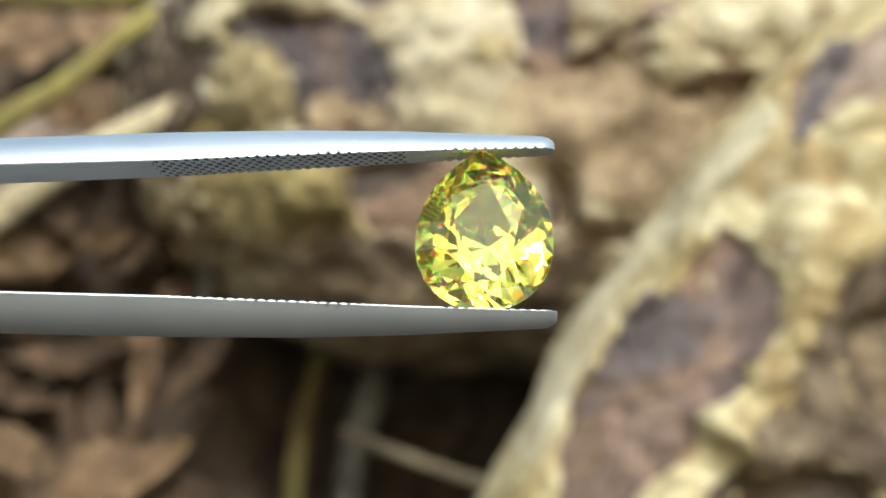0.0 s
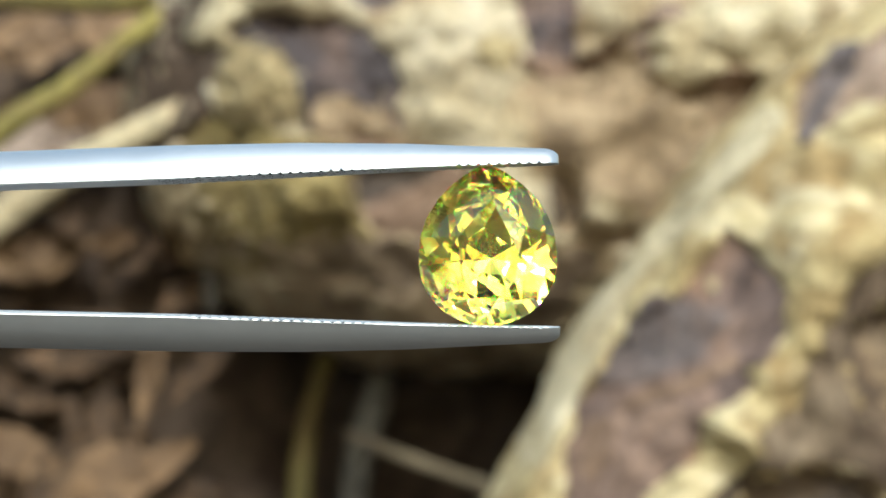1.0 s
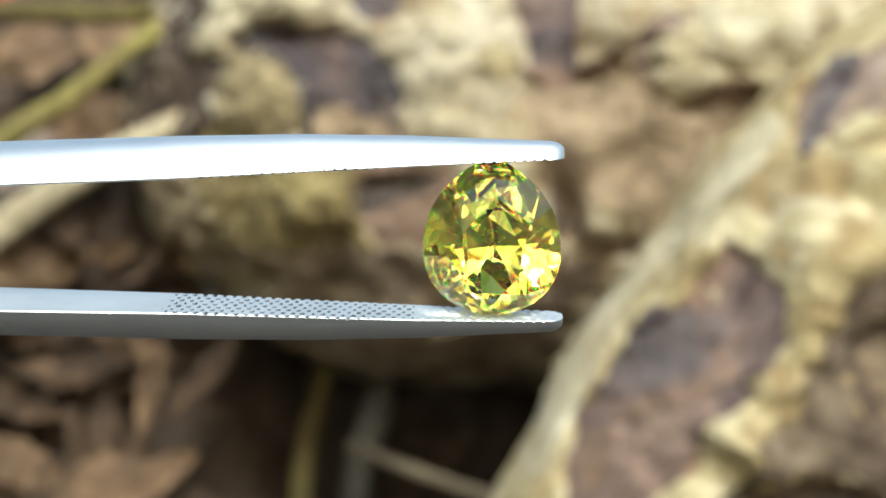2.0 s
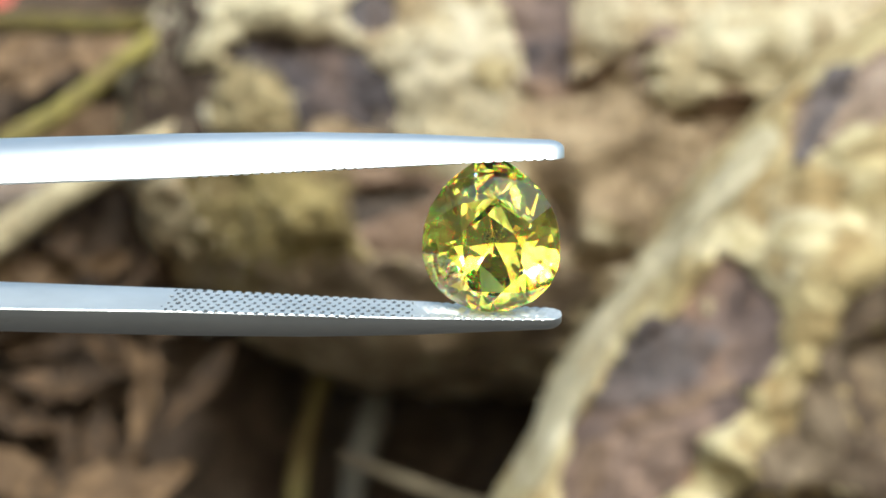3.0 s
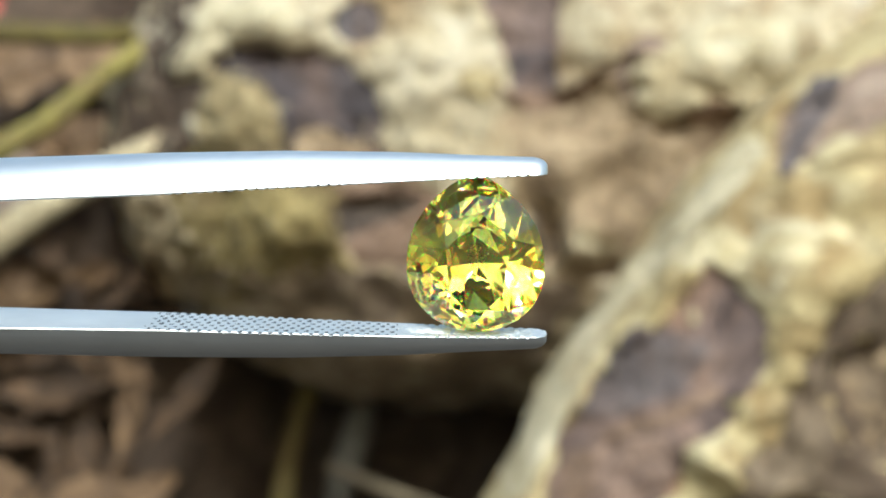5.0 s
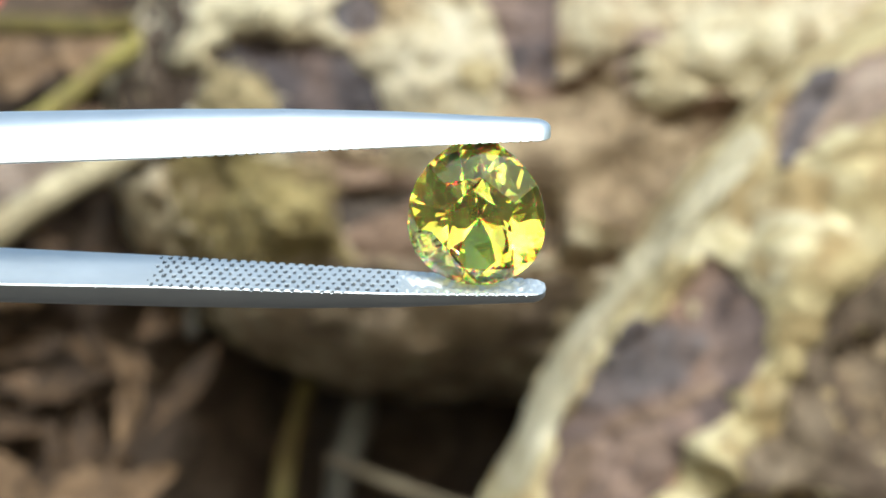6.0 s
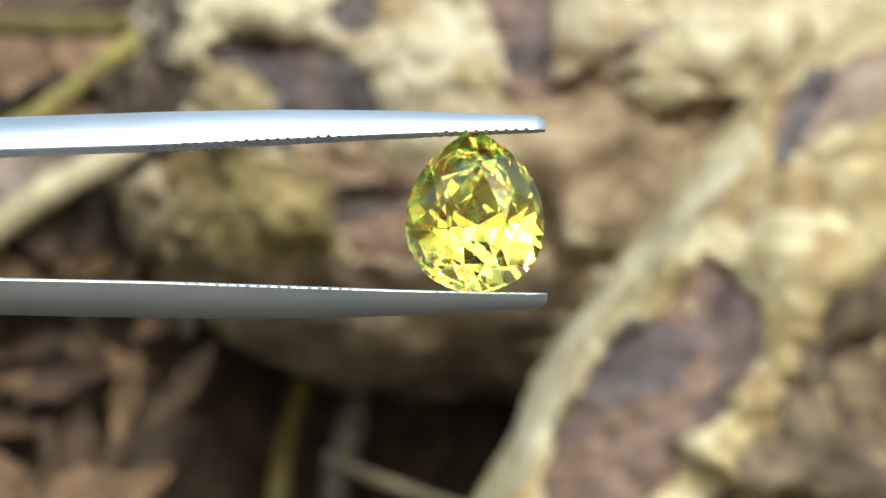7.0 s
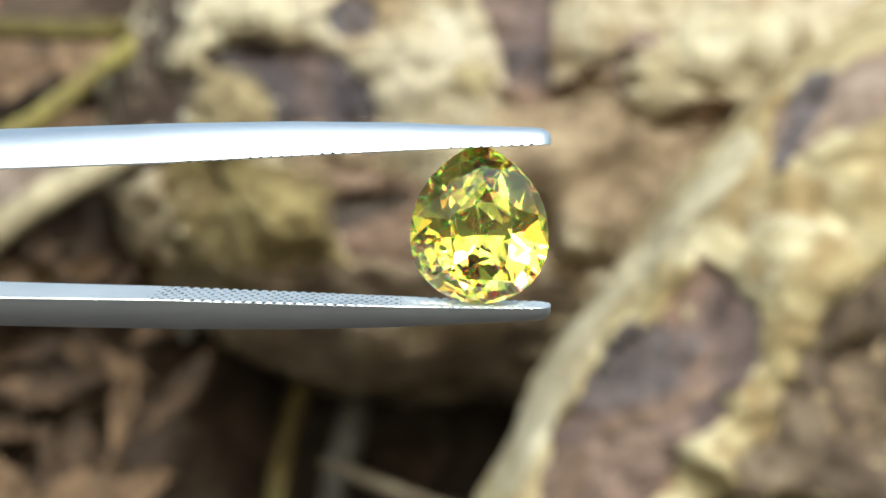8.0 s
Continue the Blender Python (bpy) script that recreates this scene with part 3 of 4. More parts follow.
def leaf_mesh(length, width, curl, fold, seed, thick=0.0004, line=None):
    """A dry leaf's curled, wavy blade, two-sided; line takes the places along its middle."""
    bm = bmesh.new()
    nl, nw = 26, 14
    grids = []
    for side in (0, 1):
        grid = []
        for i in range(nl + 1):
            s = i / nl
            half = width / 2 * max(0.03, math.sin(math.pi * (0.02 + 0.96 * s) ** (0.75 + 0.5 * ((seed * 0.37) % 1))) ** 1.15)
            row = []
            for k in range(nw + 1):
                c = 2 * k / nw - 1
                ang = curl * (s - 0.5)
                px = length * (math.sin(ang) / curl if abs(curl) > 0.05 else s - 0.5)
                pz = length * ((1 - math.cos(ang)) / curl if abs(curl) > 0.05 else 0)
                rim = 1 + 0.35 * noise.noise(Vector((s * 4.5, math.copysign(2.0, c), seed * 3.1))) + 0.25 * noise.noise(Vector((s * 13, math.copysign(5.0, c), seed)))
                p = Vector((px, c * half * rim, pz + abs(c) * half * fold))
                p.z += 0.17 * width * fractal(Vector((s * 3 + seed, c * 1.5, seed)), 1.0, 4) - 0.03 * width * max(0, 1 - abs(c) * 6)
                p.z -= side * thick
                row.append(bm.verts.new(p))
                if line is not None and side == 0 and k == nw // 2:
                    line.append(p.copy())
            grid.append(row)
        grids.append(grid)
    for side, grid in enumerate(grids):
        for a, b in zip(grid, grid[1:]):
            for k in range(nw):
                f = (a[k], b[k], b[k + 1], a[k + 1])
                bm.faces.new(f[::-1] if side == 0 else f)
    top, low = grids
    loop = [(i, 0) for i in range(nl)] + [(nl, k) for k in range(nw)] + [(i, nw) for i in range(nl, 0, -1)] + [(0, k) for k in range(nw, 0, -1)]
    for (i, k), (m, n) in zip(loop, loop[1:] + loop[:1]):
        bm.faces.new((top[i][k], top[m][n], low[m][n], low[i][k]))
    bmesh.ops.recalc_face_normals(bm, faces=bm.faces)
    return bm


def build_leaf(place, length, width, spin, lean, curl, mat, label, seed, turn=0.0):
    """A leaf whose upper side looks towards the open; spin turns it about that direction."""
    (u, w), y = place
    line = []
    ob = thing("dry_leaf", leaf_mesh(length, width, curl, 0.25, seed, line=line), mat, label, "leaf", group="leaf litter")
    tail = line[0] + (line[0] - line[2]) * 1.2
    part("midrib", tube([tail, *line[::5]], [0.00045] * 4 + [0.0003] * 3, 18, 6), TAN_LEAF, ob, "paler raised midrib and stalk")
    ob.matrix_world = Matrix.Translation(at(u, w, y)) @ pose(0, 0, 0, 90 - lean, 0, turn) @ pose(0, 0, 0, 0, 0, spin)
    return ob


def build_litter():
    brown, pink = "curled dry brown leaf on the soil bank", "faded pinkish dry leaf on the soil bank"
    leaves = [
        # place, distance, length, width, spin, lean, turn, curl
        ((-82.9, -1.6), 0.455, 0.036, 0.020, 20, 40, 10, 0.5, PALE_LEAF, pink), ((-86.3, 12.7), 0.460, 0.034, 0.020, 160, 45, -20, 0.6, PALE_LEAF, pink),
        ((-71.4, 27.6), 0.462, 0.036, 0.020, 35, 40, 20, 0.6, PALE_LEAF, pink), ((-85.2, 41.3), 0.465, 0.034, 0.022, 10, 35, 0, 0.5, PALE_LEAF, pink),
        ((-69.2, 45.9), 0.47, 0.030, 0.018, 70, 40, 15, 0.5, PALE_LEAF, pink), ((-62.3, 1.3), 0.458, 0.030, 0.016, 70, 35, -30, 0.8, LEAF, brown),
        ((-52.0, 12.7), 0.458, 0.030, 0.018, 130, 45, 20, 0.8, LEAF, brown), ((-67.4, 1.8), 0.450, 0.014, 0.009, 20, 30, 0, 0.8, TAN_LEAF, brown),
        ((-76.0, -22.8), 0.448, 0.034, 0.014, 8, 55, 15, 0.9, LEAF, brown), ((-59.8, -26.2), 0.440, 0.028, 0.013, 82, 10, -50, 0.5, TAN_LEAF, brown),
        ((-88.6, -28.5), 0.446, 0.030, 0.015, 140, 50, 30, 0.7, LEAF, brown), ((-73.2, -34.2), 0.450, 0.030, 0.017, 60, 20, 45, 0.9, LEAF, brown),
        ((-86.3, -41.1), 0.440, 0.036, 0.014, 155, 35, -15, 0.6, TAN_LEAF, brown), ((-68.0, -46.8), 0.428, 0.050, 0.020, 24, 50, 10, 0.5, TAN_LEAF, brown),
        ((-49.7, -23.9), 0.455, 0.036, 0.009, 60, 25, -30, 0.5, LEAF, brown),
        ((-94.3, -13.6), 0.450, 0.034, 0.018, 40, 60, 0, 0.5, LEAF, brown), ((-82.9, -15.3), 0.456, 0.032, 0.014, 12, 60, -10, 0.6, LEAF, brown),
        ((-65.7, -17.1), 0.460, 0.028, 0.014, 150, 45, 35, 0.6, TAN_LEAF, brown), ((-52.0, -7.9), 0.462, 0.026, 0.012, 50, 40, 0, 0.6, LEAF, brown),
        ((-80.6, -48.0), 0.436, 0.034, 0.013, 60, 20, 40, 0.8, LEAF, brown), ((-54.3, -50.3), 0.440, 0.034, 0.013, 10, 55, -20, 0.6, LEAF, brown)]
    bleached = "bleached pinkish dry leaf on the soil bank"
    leaves += [((-86.0, 18.5), 0.446, 0.040, 0.024, 25, 35, 10, 0.5, BLEACHED_LEAF, bleached), ((-94.0, 9.0), 0.448, 0.032, 0.020, 150, 40, -10, 0.5, BLEACHED_LEAF, bleached)]
    for i, (uw, y, ln, wd, spin, lean, turn, curl, mat, label) in enumerate(leaves):
        build_leaf((uw, y), ln * 0.9, wd * 0.9, spin, lean, curl, mat, label, i * 1.7, turn)
    rnd = random.Random(3)
    kinds = [(LEAF, "crumpled dark brown leaf scrap on the soil bank")] * 6 + [(TAN_LEAF, "crumpled tan leaf scrap on the soil bank")] * 2 + [(PALE_LEAF, "faded pinkish leaf scrap on the soil bank")]
    for i in range(48):
        u, w = rnd.uniform(-102, -44), rnd.uniform(-62, 30)
        mat, label = rnd.choice(kinds)
        size, spin, lean, curl, turn = rnd.uniform(0.012, 0.030), rnd.uniform(0, 180), rnd.uniform(0, 70), rnd.uniform(0.2, 0.9), rnd.uniform(-60, 60)
        if w < -14 and u > -60 or w > -12 and u > -56:
            continue
        build_leaf(((u, w), rnd.uniform(0.452, 0.470)), size, size * rnd.uniform(0.35, 0.6), spin, lean, curl, mat, label, 40 + i * 1.3, turn)


def build_stems():
    build_stem("green_stem", [((-96.6, 19.6), 0.425), ((-87.5, 27.0), 0.425), ((-77.2, 33.3), 0.428), ((-66.9, 41.6), 0.432), ((-56.6, 49.3), 0.44), ((-46.3, 58.5), 0.45)],
               [0.0032, 0.0031, 0.0029, 0.0027, 0.0026, 0.0025], GREEN_STEM, "yellow-green bent plant stem leaning on the trunk", "plant stem")
    build_stem("green_stem", [((-98.9, 50.9), 0.43), ((-82.9, 50.7), 0.43), ((-66.9, 50.3), 0.435), ((-55.4, 51.4), 0.45)],
               [0.0028, 0.0027, 0.0026, 0.0024], OLIVE_STEM, "olive-green stem lying along the bank", "plant stem")
    build_stem("twig", [((-97.0, 2.0), 0.425), ((-87.5, 9.0), 0.425), ((-74.9, 17.6), 0.425), ((-62.0, 24.6), 0.428), ((-46.0, 32.0), 0.435)],
               [0.0042, 0.0042, 0.0040, 0.0036, 0.0030], PALE_TWIG, "pale peeled dry twig across the leaf litter", "twig")
    build_stem("twig", [((-20.5, -36.8), 0.475), ((-12.0, -40.3), 0.47), ((-1.2, -44.4), 0.462), ((9.0, -47.8), 0.455), ((20.1, -51.6), 0.45)],
               [0.0015, 0.0017, 0.0017, 0.0018, 0.0019], DULL_TWIG, "thin pale dry twig under the root", "twig")
    build_stem("stalk", [((-21.6, -13.6), 0.50), ((-26.6, -27.4), 0.495), ((-29.1, -38.8), 0.49), ((-30.5, -52.5), 0.485), ((-31.4, -69.7), 0.48)],
               [0.0022, 0.0028, 0.0030, 0.0030, 0.0030], OLIVE_STEM, "dull olive plant stalk in the shade", "plant stalk")
    build_stem("stalk", [((-13.1, -22.8), 0.51), ((-15.3, -31.9), 0.505), ((-18.5, -43.4), 0.50), ((-20.5, -64.0), 0.495)],
               [0.0034, 0.0046, 0.0040, 0.0034], GREY_TWIG, "grey-brown dead stalk in the hollow with painted shade", "plant stalk")
    build_stem("stalk", [((-52.0, 4.7), 0.462), ((-49.5, 0.1), 0.46), ((-47.9, -5.6), 0.458), ((-47.9, -11.9), 0.46)],
               [0.002, 0.0022, 0.0022, 0.002], GREY_TWIG, "grey-brown dead stalk in the leaf litter", "plant stalk")
    build_leaf(((-90.4, 55.3), 0.44), 0.012, 0.008, 40, 40, 1.0, RED, "small red petal on the leaf litter", 5.0)


# ---- tweezers and stone ----
INNER = [(-125, 0.55), (-90, 1.75), (-60, 2.7), (-32, 3.58), (-22, 3.86), (-15, 4.16), (-8.7, 4.44), (-3, 4.62), (0, 4.70)]
THICK = [(-125, 1.4), (-90, 1.9), (-60, 2.1), (-32, 2.12), (-22, 2.12), (-15, 1.90), (-8.7, 1.52), (-3.8, 1.15), (-0.8, 0.95), (0, 0.80)]
WIDTH = [(-125, 8.0), (-90, 8.5), (-60, 7.5), (-32, 5.6), (-22, 4.8), (-15, 4.2), (-8.7, 3.6), (-3.8, 2.9), (-1.2, 2.5), (0, 2.3)]


def table(rows, x):
    xs, ys = zip(*rows)
    return float(np.interp(x, xs, ys))


def tooth(x, y):
    """Relief of the knurled inner face, mm below its plane."""
    if x < -23.4:
        return 0.0
    p = 0.58
    a, b = (x + 0.42 * y) / p, (x - 0.42 * y) / p
    ga, gb = abs(a - round(a)) * 2, abs(b - round(b)) * 2
    d = 0.15 * max(0.0, 1 - (ga + gb) * 1.05)
    if -8.6 < x < -0.9:
        d = max(d, 0.32 * max(0.0, 1 - (y / 0.75) ** 2) * min(1.0, (x + 8.6) / 0.8, (-0.9 - x) / 0.5))
    d *= 1 + 0.7 * noise.noise(Vector((x * 0.9, y * 0.9, 3.0))) + 0.5 * noise.noise(Vector((x * 2.7, y * 2.7, 8.0)))
    return d * min(1.0, (x + 23.4) / 0.6)


def back_profile(f):
    """Outline of an arm's back: a rounded edge, then an even curve over to the ridge; f from 0 to 1 round it."""
    g = min(f, 1 - f) * 2
    first = radians(34)
    if g < 0.35:
        turn = radians(-50) + (first - radians(-50)) * g / 0.35
        y, z = 0.955 + 0.045 * math.cos(turn), 0.045 * (math.sin(turn) + math.sin(radians(50)))
    else:
        y1, z1 = 0.955 + 0.045 * math.cos(first), 0.045 * (math.sin(first) + math.sin(radians(50)))
        turn = first + (math.pi / 2 - first) * (g - 0.35) / 0.65
        y = y1 * math.cos(turn) / math.cos(first) if g < 1 else 0.0
        z = z1 + (1 - z1) * (math.sin(turn) - math.sin(first)) / (1 - math.sin(first))
    return math.copysign(y, 0.5 - f), z


def arm_mesh(sign):
    """One arm: flat toothed inner face, rounded back, tapered to a blunt tip."""
    bm = bmesh.new()
    xs = [-125 + k * 2.54 for k in range(41)] + [-23.4 + k * 0.085 for k in range(1, 266)]
    xs = [x for x in xs if x < -0.95] + [-0.93, -0.83, -0.72, -0.62, -0.5, -0.38, -0.27, -0.18, -0.1, -0.05, -0.015, 0.0]
    ni, no = 48, 40
    rings, deep = [], []
    for x in xs:
        wid, th, inn = table(WIDTH, x), table(THICK, x), table(INNER, x)
        e = max(0.0, (x + 0.75) / 0.75)
        wid *= 0.25 + 0.75 * math.sqrt(max(0.0, 1 - e * e))
        th *= 0.55 + 0.45 * math.sqrt(max(0.0, 1 - e ** 2.4))
        lip, half = 0.02, wid / 2 * 0.98
        ring = []
        for k in range(ni + 1):
            y = -half + 2 * half * k / ni
            cut = tooth(x, y) if wid > 0.6 else 0.0
            deep.append(cut)
            ring.append((x, y, inn + cut))
        for k in range(no + 1):
            yy, zz = back_profile(k / no)
            edge = ring[ni if k < no / 2 else 0][2] + 0.02 if x > -23.4 else 0.0
            ring.append((x, yy * wid / 2, max(inn + lip + (th - lip) * zz, min(edge, inn + 0.16))))
        rings.append([bm.verts.new((px / 1000, py / 1000, sign * pz / 1000)) for px, py, pz in ring])
    n = len(rings[0])
    for i, (a, b) in enumerate(zip(rings, rings[1:])):
        for k in range(n):
            j = (k + 1) % n
            f = bm.faces.new((a[k], a[j], b[j], b[k]))
            f.material_index = 2 if k < ni else 0
            # paint the pits' shade, over a wider area on the upper arm
            if k < ni and xs[i] < -8.75 and deep[i * (ni + 1) + k] + deep[(i + 1) * (ni + 1) + j] > (0.045 if sign > 0 else 0.075):
                f.material_index = 1
    bm.faces.new(rings[0])
    bm.faces.new(rings[-1][::-1])
    bmesh.ops.recalc_face_normals(bm, faces=bm.faces)
    return bm


def build_tweezers():
    tw = tagged(new("tweezers"), "brushed steel gem tweezers with knurled tips gripping the stone", "tweezers")
    for name, sign in (("upper_arm", 1), ("lower_arm", -1)):
        arm = part(name, arm_mesh(sign), STEEL, tw)
        arm.data.materials.append(PIT_STEEL)
        arm.data.materials.append(BLASTED)
    for x, h in ((-18.6, 0.5), (-14.2, 0.3), (-26.0, 0.4), (-3.1, 0.5)):
        y, z = back_profile(0.04 + 0.21 * h)
        z = -(table(INNER, x) + 0.05 + (table(THICK, x) - 0.05) * z) / 1000
        bm = bmesh.new()
        bmesh.ops.create_icosphere(bm, subdivisions=1, radius=0.00004, matrix=Matrix.Translation((x / 1000, -y * table(WIDTH, x) / 2000, z)) @ Matrix.Diagonal((1.6, 0.6, 1.0, 1)))
        part("speck", bm, DUST, arm, "tiny pale speck of dust")
    bm = bmesh.new()
    bmesh.ops.create_cube(bm, size=1.0, matrix=Matrix.Translation((-0.128, 0, 0)) @ Matrix.Diagonal((0.014, 0.0078, 0.0036, 1)))
    bmesh.ops.bevel(bm, geom=bm.edges[:], offset=0.001, segments=3, affect="EDGES")
    part("joint", bm, STEEL, tw, "welded steel joint", smooth=False)
    return tw


def pear(angle):
    """Girdle outline in mm round the stone's broad middle; the point is at 90 degrees."""
    c, s = math.cos(angle), math.sin(angle)
    lo, hi = 0.0, 8.0
    for _ in range(50):
        r = (lo + hi) / 2
        x, z = abs(r * c), r * s
        if z < 0:
            ok = (x / 4.02) ** 2 + (z / 3.62) ** 2 < 1
        else:
            k = z / 5.85
            ok = k < 1 and x < 4.02 * (1 - k ** 2.6) ** 0.9
        lo, hi = (r, hi) if ok else (lo, r)
    return lo * c, lo * s


# Crown corners in mm as they lie on the stone: the table's corners from the point round by the broad side, the star corners between them
TABLE = [(0.41, 3.68), (1.93, 0.61), (1.70, -1.00), (0.75, -1.95), (-0.45, -1.95), (-1.40, -0.85), (-1.56, 1.56)]
STARS = [(2.30, 2.13), (2.75, -0.35), (1.95, -2.10), (0.15, -2.75), (-1.60, -2.05), (-2.52, 0.04), (-1.82, 3.07)]
# angles of the girdle's main corners, from the point round by the narrow side
GIRDLE = [90, 106.3, 127.4, 158.7, 181, 205, 229, 253, 270, 288, 310, 332, 356, 381.3, 399.7, 425.8]


def build_gem():
    """Pear-shaped brilliant; its table looks to -y, its point up."""
    def corner(bm, x, z, depth):
        return bm.verts.new((x / 1000, depth / 1000, (z - 1.02) / 1000))

    def girdle(bm, depth):
        """Two corners to each main angle."""
        out = []
        for a, b in zip(GIRDLE, GIRDLE[1:] + [450]):
            for angle in (a, (a + b) / 2):
                out.append(corner(bm, *pear(radians(angle)), depth))
        return out

    def fan(bm, hub, ring, i):
        """One flat facet from a hub to the i-th stretch of the girdle, which rises or dips to meet its plane."""
        a, m, b = ring[2 * i], ring[2 * i + 1], ring[(2 * i + 2) % len(ring)]
        n = (a.co - hub.co).cross(b.co - hub.co)
        m.co.y -= n.dot(m.co - hub.co) / n.y
        bm.faces.new((hub, a, m, b))

    gem = tagged(new("gemstone"), "faceted pear-cut yellow-green gemstone held point up in tweezers", "gemstone")
    rnd = random.Random(14760)
    bm = bmesh.new()
    tab = [corner(bm, x, z, -1.55) for x, z in TABLE]
    star = [corner(bm, x, z, -1.24 if x == 2.30 else -1.03) for x, z in STARS]
    g = girdle(bm, -0.07)
    bm.faces.new(tab)
    for k in range(7):
        bm.faces.new((tab[k], star[k], tab[(k + 1) % 7]))
        for i in (13 - 2 * k, 14 - 2 * k):
            fan(bm, star[k], g, i)
        if k:
            foot = g[2 * (15 - 2 * k)]
            bm.faces.new((tab[k], star[k - 1], foot))
            bm.faces.new((tab[k], foot, star[k]))
    fan(bm, tab[0], g, 0)
    fan(bm, tab[0], g, 15)
    bm.faces.new((tab[0], g[2], star[6]))
    bm.faces.new((tab[0], star[0], g[30]))
    brink = [v.co.copy() for v in g]
    face_out(bm)
    part("crown", bm, GEM, gem, smooth=False)
    bm = bmesh.new()
    g1, g2 = [bm.verts.new(p) for p in brink], girdle(bm, 0.09)
    n = len(g1)
    for k in range(n):
        bm.faces.new((g1[k], g2[k], g2[(k + 1) % n], g1[(k + 1) % n]))
    face_out(bm)
    part("girdle", bm, GEM, gem, smooth=False)
    bm = bmesh.new()
    g2 = girdle(bm, 0.09)
    def tier(angles, scale, rise, depth):
        out = []
        for angle in angles:
            x, z = pear(radians(angle))
            out.append(corner(bm, x * scale + rnd.uniform(-0.2628, 0.2628), z * scale + rise + rnd.uniform(-0.2628, 0.2628), depth + rnd.uniform(-0.1577, 0.1577)))
        return out

    ends = GIRDLE + [450]
    low = tier([(p + q) / 2 for p, q in zip(ends, ends[1:])], 0.7966, 0.05, 1.0076)
    mid = tier(GIRDLE[::2], 0.3751, 0.12, 2.3633)
    tip = corner(bm, 0.10, 0.2838, 3.6032)
    for i in range(16):
        j = 2 * i
        bm.faces.new((low[i], g2[j], g2[j + 1]))
        bm.faces.new((low[i], g2[j + 1], g2[(j + 2) % n]))
        bm.faces.new((low[i - 1], g2[j], low[i]))
    for k in range(8):
        a, b = mid[k], mid[(k + 1) % 8]
        bm.faces.new((low[2 * k - 1], low[2 * k], a))
        bm.faces.new((a, low[2 * k], low[2 * k + 1]))
        bm.faces.new((a, low[2 * k + 1], b))
        bm.faces.new((a, b, tip))
    for f in bm.faces:
        c = f.calc_center_median() * 1000
        turn = math.degrees(math.atan2(c.z + 1.02, c.x)) % 360
        if 295 < turn < 358 and c.y < 1.6:
            f.material_index = 1
    face_out(bm)
    part("pavilion", bm, GEM, gem, smooth=False).data.materials.append(WORN_GEM)
    bm = bmesh.new()
    for _ in range(170):
        q = Vector((rnd.gauss(0.12, 0.20), rnd.uniform(-1.3, -0.7), rnd.gauss(0.10, 0.36))) / 1000
        tri = [bm.verts.new(q + Vector((rnd.uniform(-1, 1), rnd.uniform(-1, 1), rnd.uniform(-1, 1))) * 0.00005) for _ in range(4)]
        for a, b, c in ((0, 1, 2), (0, 2, 3), (0, 3, 1), (1, 3, 2)):
            bm.faces.new((tri[a], tri[b], tri[c]))
    part("inclusion", bm, PALE_TWIG, gem, "cloud of tiny pale specks inside the stone", smooth=False)
    return gem


def face_out(bm):
    """Turns every face away from the stone's middle."""
    bm.normal_update()
    for f in bm.faces:
        if f.normal.dot(f.calc_center_median() - Vector((0, 0.0006, -0.0008))) < 0:
            f.normal_flip()


build_ground()
build_bank()
build_trunk()
build_root()
build_stems()
build_litter()
tweezers = build_tweezers()
gem = build_gem()
GEM_IN_GRIP = pose(-0.00415, 0, 0, 1.0) @ pose(0, 0, 0, 0, 0, -6.0)

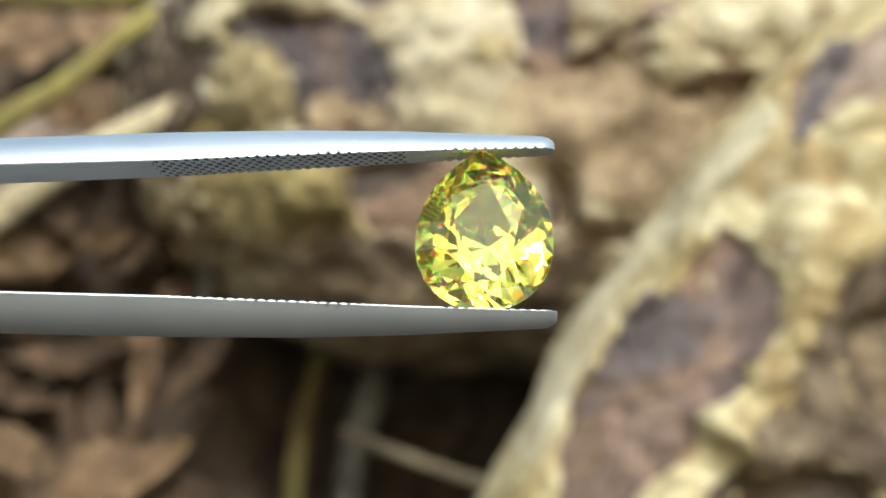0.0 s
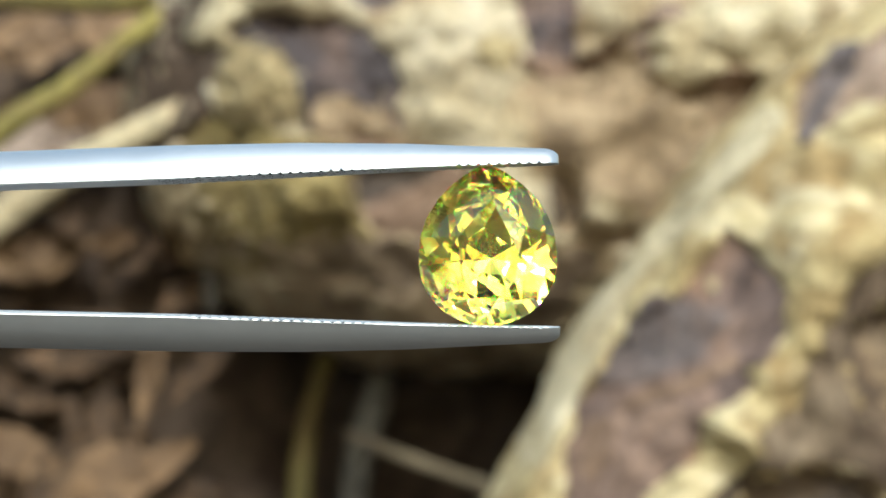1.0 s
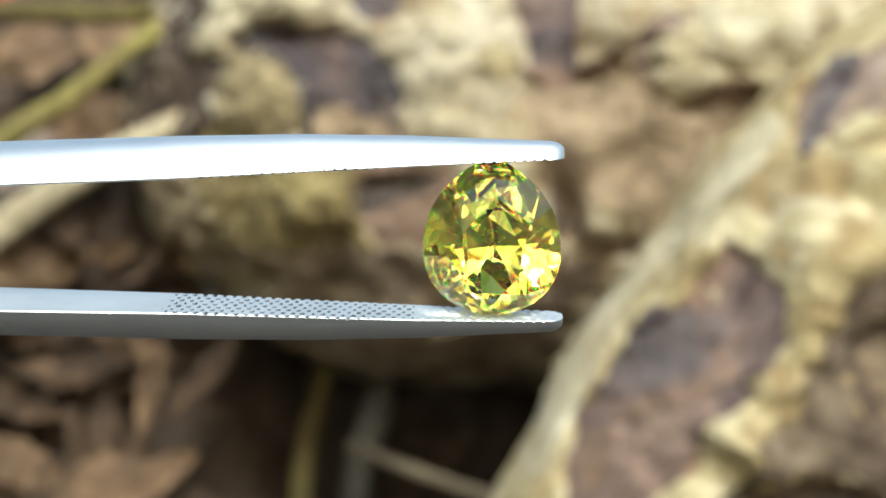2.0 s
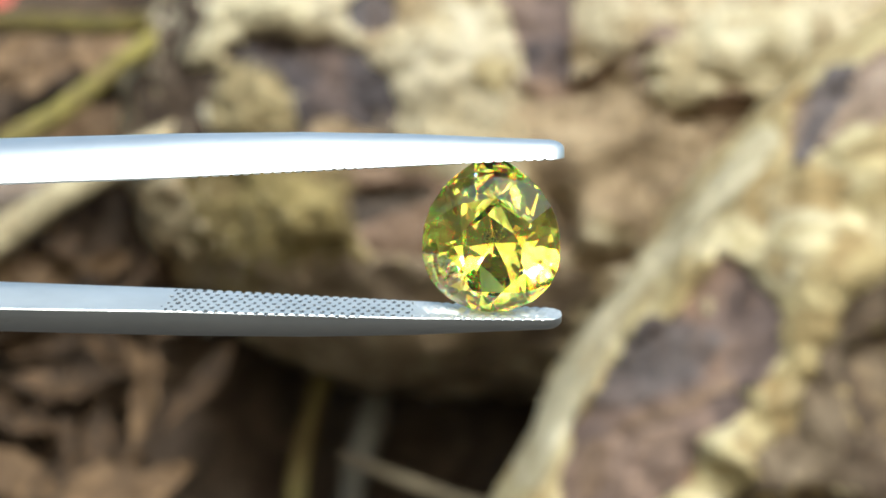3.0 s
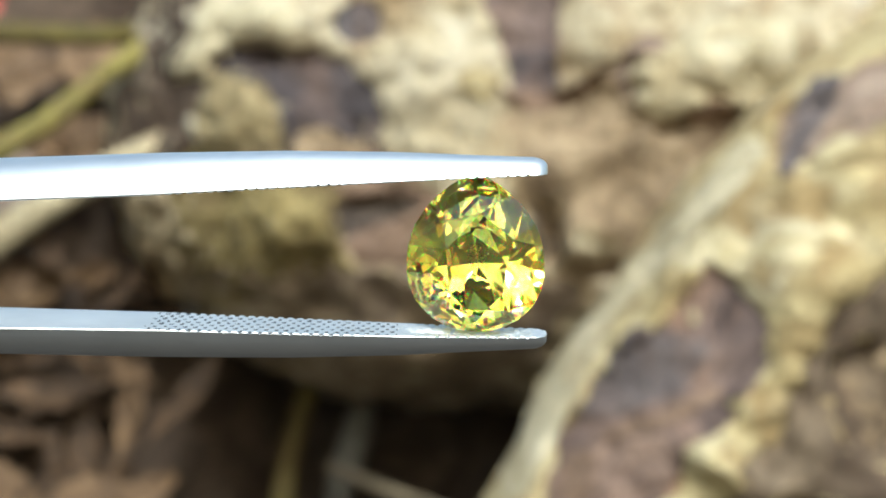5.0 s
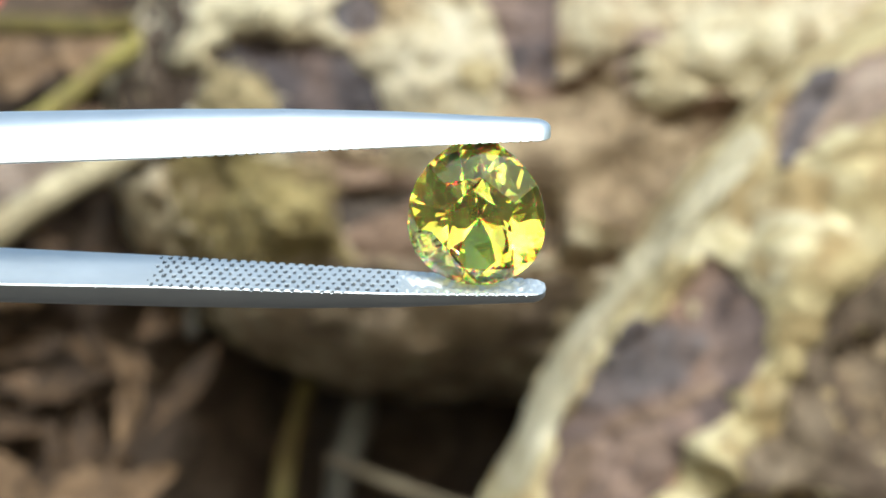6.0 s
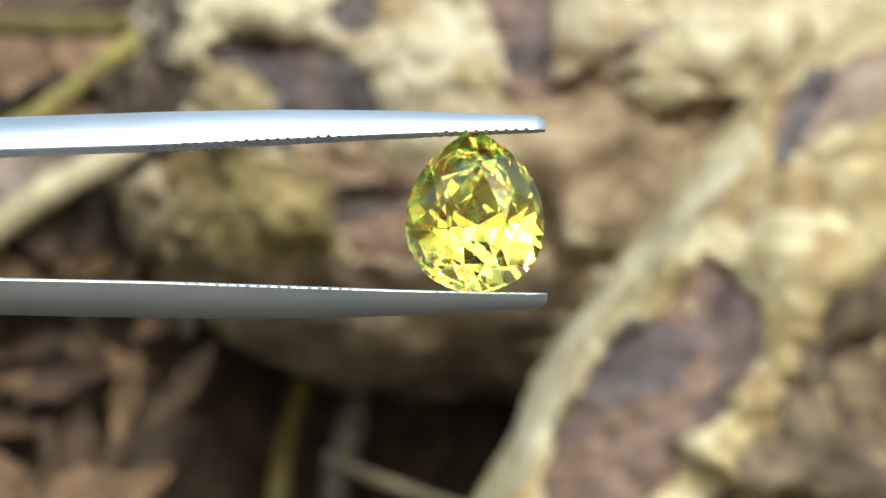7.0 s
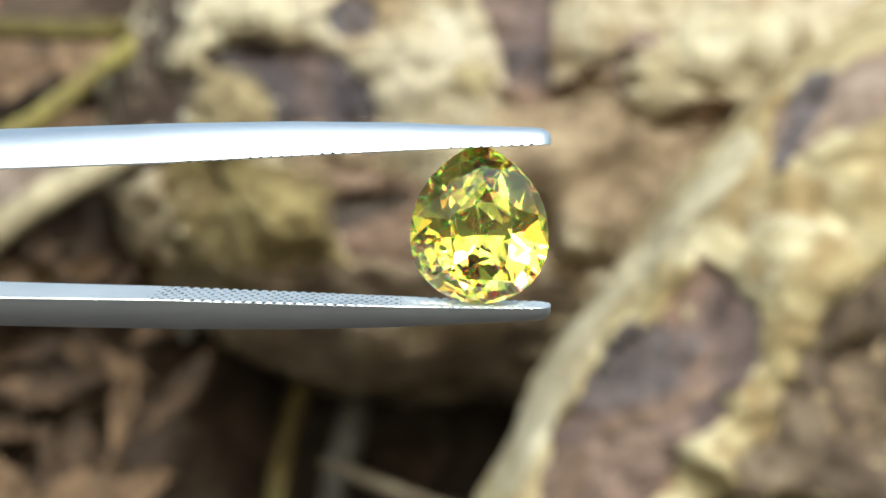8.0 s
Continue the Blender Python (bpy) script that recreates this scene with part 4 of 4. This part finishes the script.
# seconds; place of the tips' middle; roll about the arms; lean in the picture plane
GRIP_ROWS = [
    (0, 0.00653, 0.103, 0.08600, -8.5, -0.36),
    (0.2, 0.00647, 0.103, 0.08579, -7.2, -0.36),
    (0.5, 0.00637, 0.103, 0.08547, -5.1, -0.43),
    (0.7, 0.00639, 0.103, 0.08543, -2.5, -0.43),
    (1, 0.00643, 0.103, 0.08536, -0.8, -0.44),
    (1.2, 0.00649, 0.103, 0.08559, 1.0, -0.44),
    (1.5, 0.00658, 0.103, 0.08592, 5.0, -0.45),
    (1.7, 0.00657, 0.103, 0.08616, 9.0, -0.34),
    (2.25, 0.00676, 0.103, 0.08669, 14.0, -0.06),
    (2.8, 0.00695, 0.103, 0.08721, 17.0, 0.11),
    (3, 0.00689, 0.103, 0.08719, 15.0, 0.00),
    (3.2, 0.00693, 0.103, 0.08718, 10.0, -0.30),
    (3.5, 0.00698, 0.103, 0.08717, 4.0, -0.45),
    (3.7, 0.00699, 0.103, 0.08718, -1.7, -0.44),
    (4, 0.00701, 0.103, 0.08721, -7.6, -0.42),
    (4.2, 0.00696, 0.103, 0.08695, -4.2, -0.43),
    (4.5, 0.00689, 0.103, 0.08655, 2.0, -0.44),
    (4.7, 0.00682, 0.103, 0.08636, 6.0, -0.45),
    (5.25, 0.00678, 0.103, 0.08745, 15.0, 0.00),
    (5.8, 0.00674, 0.103, 0.08854, 22.0, 0.40),
    (6, 0.00687, 0.103, 0.08870, 22.5, 0.40),
    (6.2, 0.00683, 0.103, 0.08866, 23.0, 0.40),
    (6.5, 0.00677, 0.103, 0.08860, 19.0, 0.23),
    (6.7, 0.00686, 0.103, 0.08862, 11.0, -0.24),
    (7, 0.00699, 0.103, 0.08864, 0.0, -0.44),
    (7.2, 0.00707, 0.103, 0.08856, -2.5, -0.43),
    (7.4, 0.00715, 0.103, 0.08847, -6.0, -0.43),
    (7.5, 0.00719, 0.103, 0.08845, -5.1, -0.43),
    (7.7, 0.00725, 0.103, 0.08835, -0.4, -0.44),
    (7.8, 0.00729, 0.103, 0.08831, 3.0, -0.44),
    (7.9, 0.00732, 0.103, 0.08825, 6.0, -0.45),
    (8, 0.00735, 0.103, 0.08818, 8.5, -0.36),
]


def motions():
    walk(tweezers, [(t, pose(x, y, z, r, a)) for t, x, y, z, r, a in GRIP_ROWS])
    walk(gem, [(t, pose(x, y, z, r, a) @ GEM_IN_GRIP) for t, x, y, z, r, a in GRIP_ROWS])


motions()
